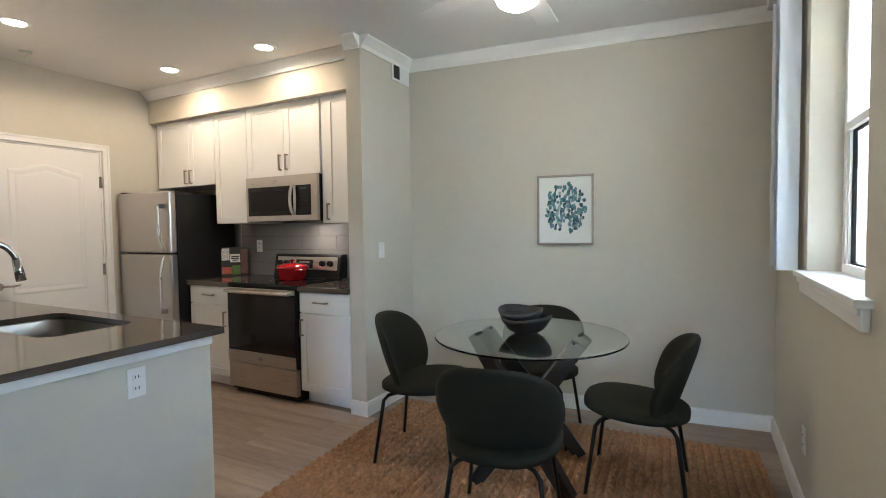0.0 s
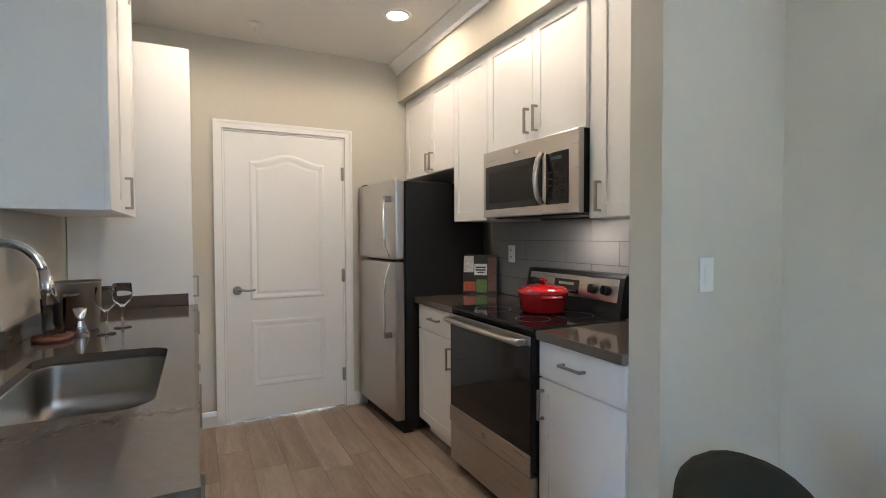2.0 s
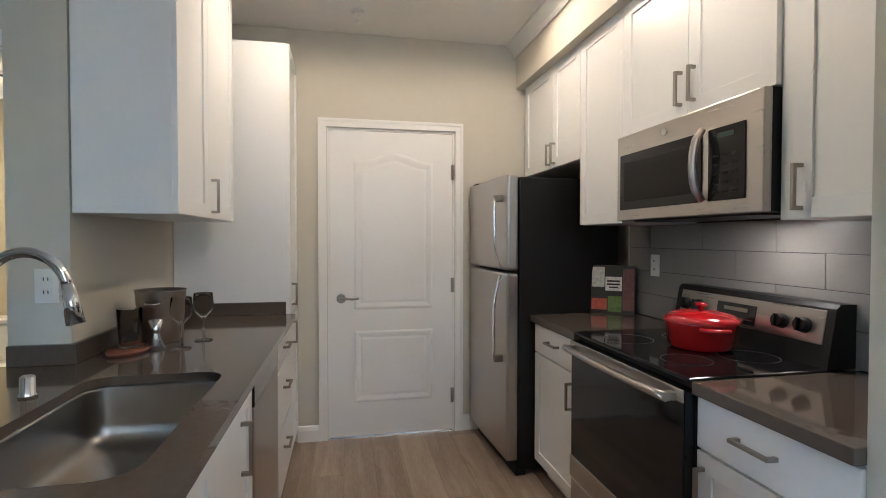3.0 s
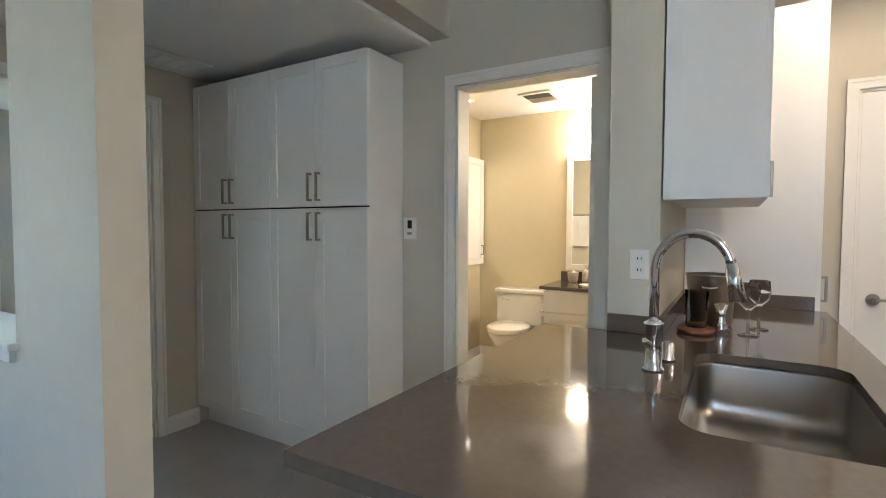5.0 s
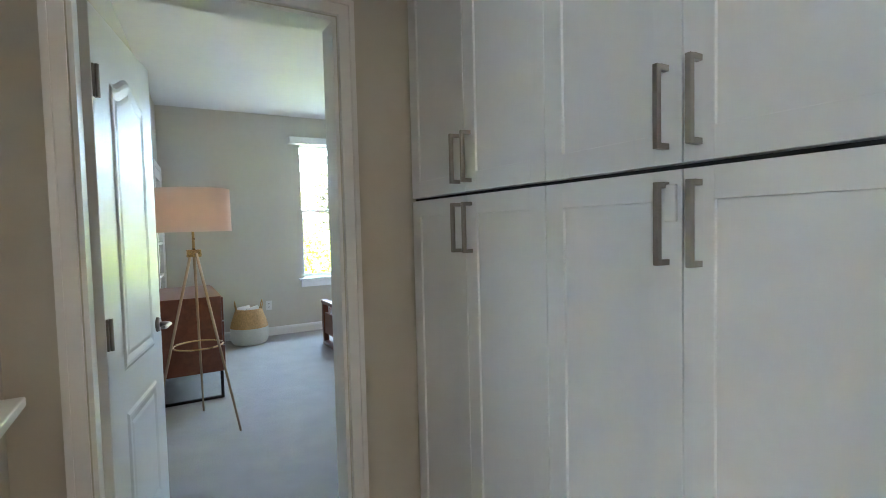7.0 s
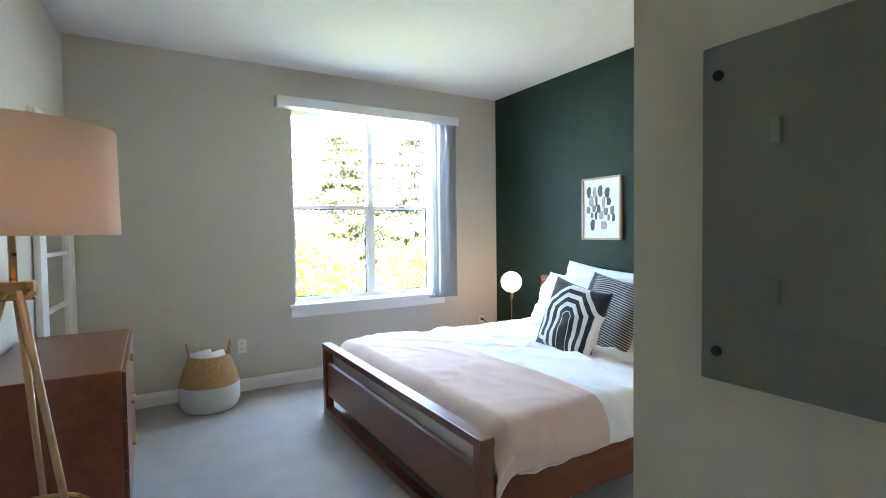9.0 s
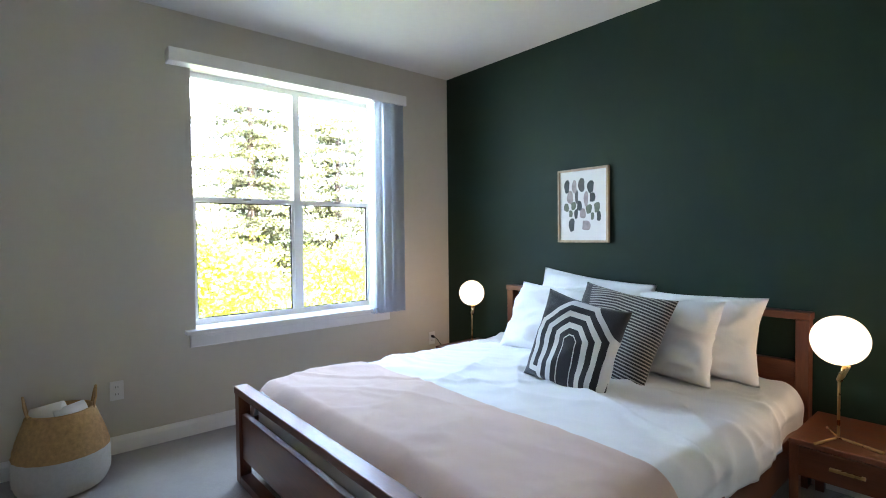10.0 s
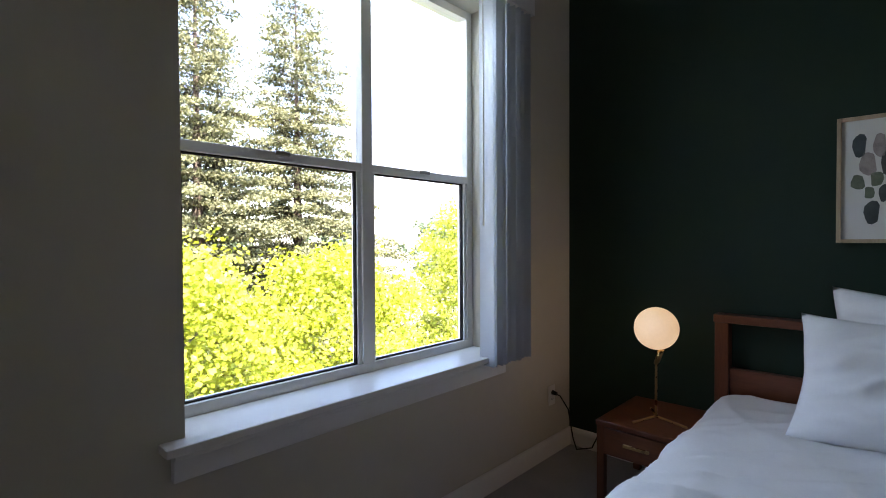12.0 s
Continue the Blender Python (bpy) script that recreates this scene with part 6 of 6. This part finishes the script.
lathe(b, [(0.242, 1.335), (0.238, 1.62), (0.235, 1.62), (0.239, 1.335)], 48)
part("shade", b, SHADE, fl, "peach linen drum shade")
OAKL = wood_material("pale_wood_lamp", (0.30, 0.20, 0.11), (0.46, 0.33, 0.20), 0.4, 3, "z")
part("knuckle", boxes((-0.045, 0.045, -0.022, 0.022, 1.165, 1.215, 0.004)), BRASS, fl, "brass knuckle")
b = bmesh.new()
frustum(b, (0, 0, 1.21), (0, 0, 1.62), 0.009, 0.009, 10)
part("stem", b, BRASS, fl)
for a, r in ((131, 0.33), (264, 0.30), (12, 0.30)):
    b = bmesh.new()
    frustum(b, (0.02 * math.cos(radians(a)), 0.02 * math.sin(radians(a)), 1.19), (r * math.cos(radians(a)), r * math.sin(radians(a)), 0.002), 0.010, 0.007, 10)
    part("leg", b, OAKL, fl, "slim tapered leg")
b = bmesh.new()
tube(b, [(0.155 * math.cos(2 * math.pi * k / 32), 0.155 * math.sin(2 * math.pi * k / 32), 0.56) for k in range(33)], 0.006, 8)
part("ring", b, BRASS, fl, "thin metal ring")
lamp("floor_lamp_bulb", "POINT", pose(-2.44, -3.86, 1.5), 0.04, (1.0, 0.76, 0.52), 0.05)

ep = thing("electrical_panel", pose(-3.474, -2.44, 1.107, 0, 0, 90), "grey-painted electrical panel on the wall", "electrical panel")
PANELM = material("panel_grey_paint", (0.185, 0.20, 0.17), 0.5, 0.2, 0.06, 8)
part("cover", boxes((-0.165, 0.165, -0.014, 0.0, 0, 0.49, 0.004)), PANELM, ep)
part("door", boxes((-0.09, 0.145, -0.019, -0.013, 0.09, 0.44, 0.002)), PANELM, ep)
for z in (0.334, 0.122):
    part("latch", boxes((-0.066, -0.053, -0.026, -0.018, z, z + 0.035, 0.002)), PANELM, ep)
for x, z in ((-0.14, 0.445), (-0.14, 0.045), (0.14, 0.445), (0.14, 0.045)):
    b = bmesh.new()
    frustum(b, (x, -0.014, z), (x, -0.018, z), 0.008, 0.007, 12)
    part("screw", b, BLACK, ep, "dark screw head")
part("label_plate", boxes((0.06, 0.13, -0.022, -0.018, 0.22, 0.26)), BLACK, ep, "small black label plate")

# glazed closet door on the slanted wall
cd = thing("closet_door", pose(-2.26, -6.60, 0, 0, 0, 85.5) @ pose(0.12, 0.004, 0), "white framed door with mirror panes behind the dresser", "door", kind="structure")
for r in ((0, 0.09, 0, 0.03, 0, 2.0, 0.003), (0.63, 0.72, 0, 0.03, 0, 2.0, 0.003), (0.09, 0.63, 0, 0.03, 0, 0.2, 0.003), (0.09, 0.63, 0, 0.03, 1.9, 2.0, 0.003)):
    part("stile", boxes(r), DOORW, cd)
for k in range(5):
    z0, z1 = 0.2 + 0.34 * k, 0.2 + 0.34 * (k + 1)
    part("pane", boxes((0.09, 0.63, 0.008, 0.012, z0, z1)), MIRROR, cd, "reflecting pane")
    if k:
        part("glazing_bar", boxes((0.09, 0.63, 0.0, 0.026, z0 - 0.012, z0 + 0.012)), DOORW, cd)
for r in ((-0.06, 0, 0, 0.036, 0, 2.06, 0.003), (0.72, 0.78, 0, 0.036, 0, 2.06, 0.003), (0, 0.72, 0, 0.036, 2.0, 2.06, 0.003)):
    part("casing", boxes(r), TRIM, cd)
b = bmesh.new()
frustum(b, (0, 0, 0), (0, 0, -0.02), 0.03, 0.022, 16)
frustum(b, (0, 0, -0.02), (0, 0, -0.045), 0.008, 0.012, 10)
tagged(part("fire_sprinkler", b, TRIM, m=pose(-3.7, -4.46, 2.78)), "small white ceiling sprinkler head", "sprinkler")

# ---- outdoors ----
GRASS = material("distant_ground", (0.22, 0.21, 0.15), 0.95, 0, 0.4, 0.3)
b = bmesh.new()
sheet(b, 2, 2, lambda u, v: Vector((-2500 + 5000 * u, -2500 + 5000 * v, -4.2)))
structure("ground", b, GRASS, "dry green ground outside", "ground")
LEAF = material("maple_leaf", (0.30, 0.34, 0.022), 0.6, 0, 0.35, 3.0)
NEEDLE = material("conifer_needles", (0.125, 0.128, 0.058), 0.75, 0, 0.35, 0.9)
for mm, tint, share in ((LEAF, (0.42, 0.46, 0.03, 1), 0.35), (NEEDLE, (0.16, 0.17, 0.06, 1), 0.25)):
    nt = mm.node_tree
    thin, both = nt.nodes.new("ShaderNodeBsdfTranslucent"), nt.nodes.new("ShaderNodeMixShader")
    thin.inputs[0].default_value = tint
    both.inputs[0].default_value = share
    nt.links.new(nt.nodes["Principled BSDF"].outputs[0], both.inputs[1])
    nt.links.new(thin.outputs[0], both.inputs[2])
    nt.links.new(both.outputs[0], nt.nodes["Material Output"].inputs[0])
BARK = material("tree_bark", (0.09, 0.065, 0.045), 0.95, 0, 0.3, 6, 0.8, 40)
FARLEAF = material("far_tree_leaf", (0.07, 0.10, 0.045), 0.8, 0, 0.4, 1.0)


def leaves(centres, per, spread, size, seed, flat=0.75):
    """Many small folded leaves scattered round clump centres; one mesh."""
    rnd = random.Random(seed)
    vs, fs = [], []
    for cx, cy, cz, cr in centres:
        for _ in range(per):
            p = Vector((rnd.gauss(0, 1), rnd.gauss(0, 1), rnd.gauss(0, flat))) * cr * spread + Vector((cx, cy, cz))
            s = size * rnd.uniform(0.6, 1.4)
            d = Vector((rnd.uniform(-1, 1), rnd.uniform(-1, 1), rnd.uniform(-0.9, 0.3))).normalized()
            w = d.cross(Vector((rnd.uniform(-1, 1), rnd.uniform(-1, 1), rnd.uniform(-1, 1)))).normalized() * s * 0.42
            i = len(vs)
            vs += [p, p + d * s * 0.5 + w, p + d * s, p + d * s * 0.5 - w]
            fs.append((i, i + 1, i + 2, i + 3))
    me = bpy.data.meshes.new("crown")
    me.from_pydata([tuple(v) for v in vs], [], fs)
    return me


def broadleaf(x, y, base, height, radius, seed, mat, label, clumps=120, per=70, size=0.13):
    rnd = random.Random(seed)
    th = thing("maple_tree", pose(x, y, base), label, "tree", "maple trees")
    b = bmesh.new()
    pts = [Vector((0.1 * math.sin(k * 1.3 + seed), 0.1 * math.cos(k + seed), height * 0.62 * k / 6)) for k in range(7)]
    for p, q, k in zip(pts, pts[1:], range(6)):
        frustum(b, p, q, 0.13 - 0.014 * k, 0.13 - 0.014 * (k + 1), 10)
    for k in range(9):
        a = rnd.uniform(0, 6.28)
        s = pts[rnd.randint(2, 6)]
        frustum(b, s, s + Vector((math.cos(a) * radius * 0.7, math.sin(a) * radius * 0.7, height * rnd.uniform(0.1, 0.3))), 0.05, 0.012, 8)
    part("trunk", b, BARK, th)
    cs = []
    for _ in range(clumps):
        a, r, h = rnd.uniform(0, 6.28), rnd.random() ** 0.5, rnd.random()
        k = math.sin(math.pi * (0.12 + 0.82 * h)) ** 0.7
        cs.append((math.cos(a) * r * radius * k, math.sin(a) * r * radius * k, height * (0.28 + 0.72 * h) + rnd.uniform(-0.2, 0.2), rnd.uniform(0.25, 0.5)))
    me = leaves(cs, per, 0.62, size, seed)
    me.materials.append(mat)
    cr = new("crown", me)
    cr.parent = th
    return th


def conifer(x, y, base, height, radius, seed, label, per=110, size=0.10):
    rnd = random.Random(seed)
    th = thing("conifer_tree", pose(x, y, base), label, "tree", "conifers")
    b = bmesh.new()
    frustum(b, (0, 0, 0), (0, 0, height * 0.97), 0.26, 0.02, 12)
    cs = []
    z = height * 0.10
    while z < height * 0.985:
        t = z / height
        rr = radius * (1 - t) ** 0.78 * rnd.uniform(0.68, 1.15) + 0.12
        n = max(4, int(9 * (1 - t) + 4))
        for k in range(n):
            a = 2 * math.pi * k / n + rnd.uniform(-0.4, 0.4)
            ln = rr * rnd.uniform(0.6, 1.1)
            e = Vector((math.cos(a) * ln, math.sin(a) * ln, z - 0.12 * ln + rnd.uniform(-0.1, 0.15)))
            frustum(b, (0, 0, z), e, 0.035 * (1 - t) + 0.008, 0.006, 5, False)
            m = max(1, int(ln / 0.5))
            for j in range(1, m + 1):
                q = Vector((0, 0, z)).lerp(e, j / m * 0.95 + 0.05)
                cs.append((q.x, q.y, q.z + 0.05, 0.26 + 0.16 * rnd.random()))
        z += rnd.uniform(0.42, 0.72) * (1.1 - 0.45 * t)
    part("trunk", b, BARK, th)
    me = leaves(cs, per, 0.62, size, seed, 0.36)
    me.materials.append(NEEDLE)
    cr = new("crown", me)
    cr.parent = th
    return th


conifer(-9.9, -22.8, -4.2, 16.2, 4.4, 1, "tall dark green conifer beyond the window")
conifer(-13.6, -22.6, -4.2, 15.8, 5.3, 2, "tall dark green conifer beside another")
conifer(-6.3, -23.0, -4.2, 13.4, 3.0, 3, "dark conifer at the edge of the window")
conifer(-11.4, -26.5, -4.2, 10.5, 3.2, 5, "dense dark conifer in the back row")
broadleaf(-5.4, -13.2, -4.2, 5.3, 2.5, 7, LEAF, "bright yellow-green maple below the window", 170, 190, 0.085)
broadleaf(-8.9, -13.4, -4.2, 5.0, 2.2, 8, LEAF, "bright yellow-green maple below the window", 150, 190, 0.085)
broadleaf(-14.2, -14.6, -4.2, 6.3, 1.7, 9, LEAF, "bright yellow-green maple at the edge of the view", 120, 170, 0.085)
broadleaf(-2.6, -13.6, -4.2, 4.6, 2.2, 10, LEAF, "yellow-green maple partly hidden by the wall", 110, 170, 0.085)
for k, (x, y, h, r) in enumerate(((-38, -38, 7.5, 4.0), (-46, -34, 7.0, 4.0), (-30, -44, 7.0, 4.0), (8, -30, 8.0, 4.0), (2, -34, 9.0, 4.0), (-20, -46, 8.0, 4.0))):
    broadleaf(x, y, -4.2, h, r, 30 + k, FARLEAF, "distant rounded green tree beyond the car park", 70, 40, 0.35)
fb = thing("apartment_building", pose(14.5, 3, -4.2), "pale apartment building seen through the dining window", "building")
STUCCO = material("pale_stucco", (0.62, 0.58, 0.50), 0.9, 0, 0.06, 1.0, 0.3, 60)
part("wall", boxes((0, 8, -10, 12, 0, 9.5)), STUCCO, fb)
part("roof", boxes((-0.5, 8.5, -10.5, 12.5, 9.5, 9.8)), BARK, fb)
for j in range(3):
    for i in range(5):
        wdw = part("window", boxes((-0.03, 0.0, -8 + i * 4, -6.4 + i * 4, 1.2 + j * 3, 2.8 + j * 3)), BLACKG, fb)
        part("frame", boxes((-0.06, -0.031, -8.08 + i * 4, -8 + i * 4, 1.1 + j * 3, 2.9 + j * 3), (-0.06, -0.031, -6.4 + i * 4, -6.32 + i * 4, 1.1 + j * 3, 2.9 + j * 3)), TRIM, wdw)
structure("roof_eave", boxes((-6.6, -1.6, -7.5, -6.87, 2.95, 3.1)), TRIM, "pale roof overhang above the bedroom window", "eave")
structure("roof_slab", boxes((-6.6, 3.2, -6.8, 4.3, 2.9, 3.1)), STUCCO, "flat roof slab over the flat", "roof")
structure("facade", boxes((-6.6, -6.23, -6.79, 4.2, -4.2, 2.9), (-6.6, 3.2, -6.99, -6.87, -4.2, -0.26)), STUCCO, "outer stucco wall of the building", "wall")

# ---- plank floor, piece by piece ----
def planks(name, x0, x1, y0, y1, skip, label, pw=0.178, pl=1.22):
    base = structure(name, boxes((x0, x1, y0, y1, -0.0135, -0.012)), GAP, label, "floor")
    base["kind"] = "structure"
    cache = {}
    rnd = random.Random(4)
    y = y0
    while y < y1 - 0.01:
        yb = min(y + pw, y1)
        x = x0 - rnd.uniform(0.1, pl)
        while x < x1:
            a, c = max(x, x0), min(x + pl, x1)
            x += pl
            if c - a < 0.02 or skip(a, c, y, yb):
                continue
            key = (round(c - a, 3), round(yb - y, 3))
            if key not in cache:
                w, d = c - a, yb - y
                b = bmesh.new()
                e = 0.0012
                lo = [b.verts.new(p) for p in ((0.0006, 0.0006, -0.006), (w - 0.0006, 0.0006, -0.006), (w - 0.0006, d - 0.0006, -0.006), (0.0006, d - 0.0006, -0.006))]
                mid = [b.verts.new((p.co.x, p.co.y, -e)) for p in lo]
                hi = [b.verts.new(p) for p in ((e, e, 0), (w - e, e, 0), (w - e, d - e, 0), (e, d - e, 0))]
                for u, v in ((lo, mid), (mid, hi)):
                    for k in range(4):
                        b.faces.new((u[k], u[(k + 1) % 4], v[(k + 1) % 4], v[k]))
                b.faces.new(hi)
                me = bpy.data.meshes.new("plank")
                b.to_mesh(me)
                b.free()
                me.materials.append(FLOORW)
                cache[key] = me
            ob = new("plank", cache[key])
            ob.location = (a, y, 0)
            ob.parent = base
        y = yb
    return base


planks("floor_planks", -4.58, 2.86, 0.0, 3.95, lambda a, c, y, yb: (c < -3.385 and yb < 1.0) or (a > 0.63 and yb > 1.2), "grey-brown wood-look plank floor")
planks("floor_planks_bath", -5.66, -3.385, -0.97, 0.95, lambda a, c, y, yb: False, "grey-brown wood-look plank floor of the bathroom")
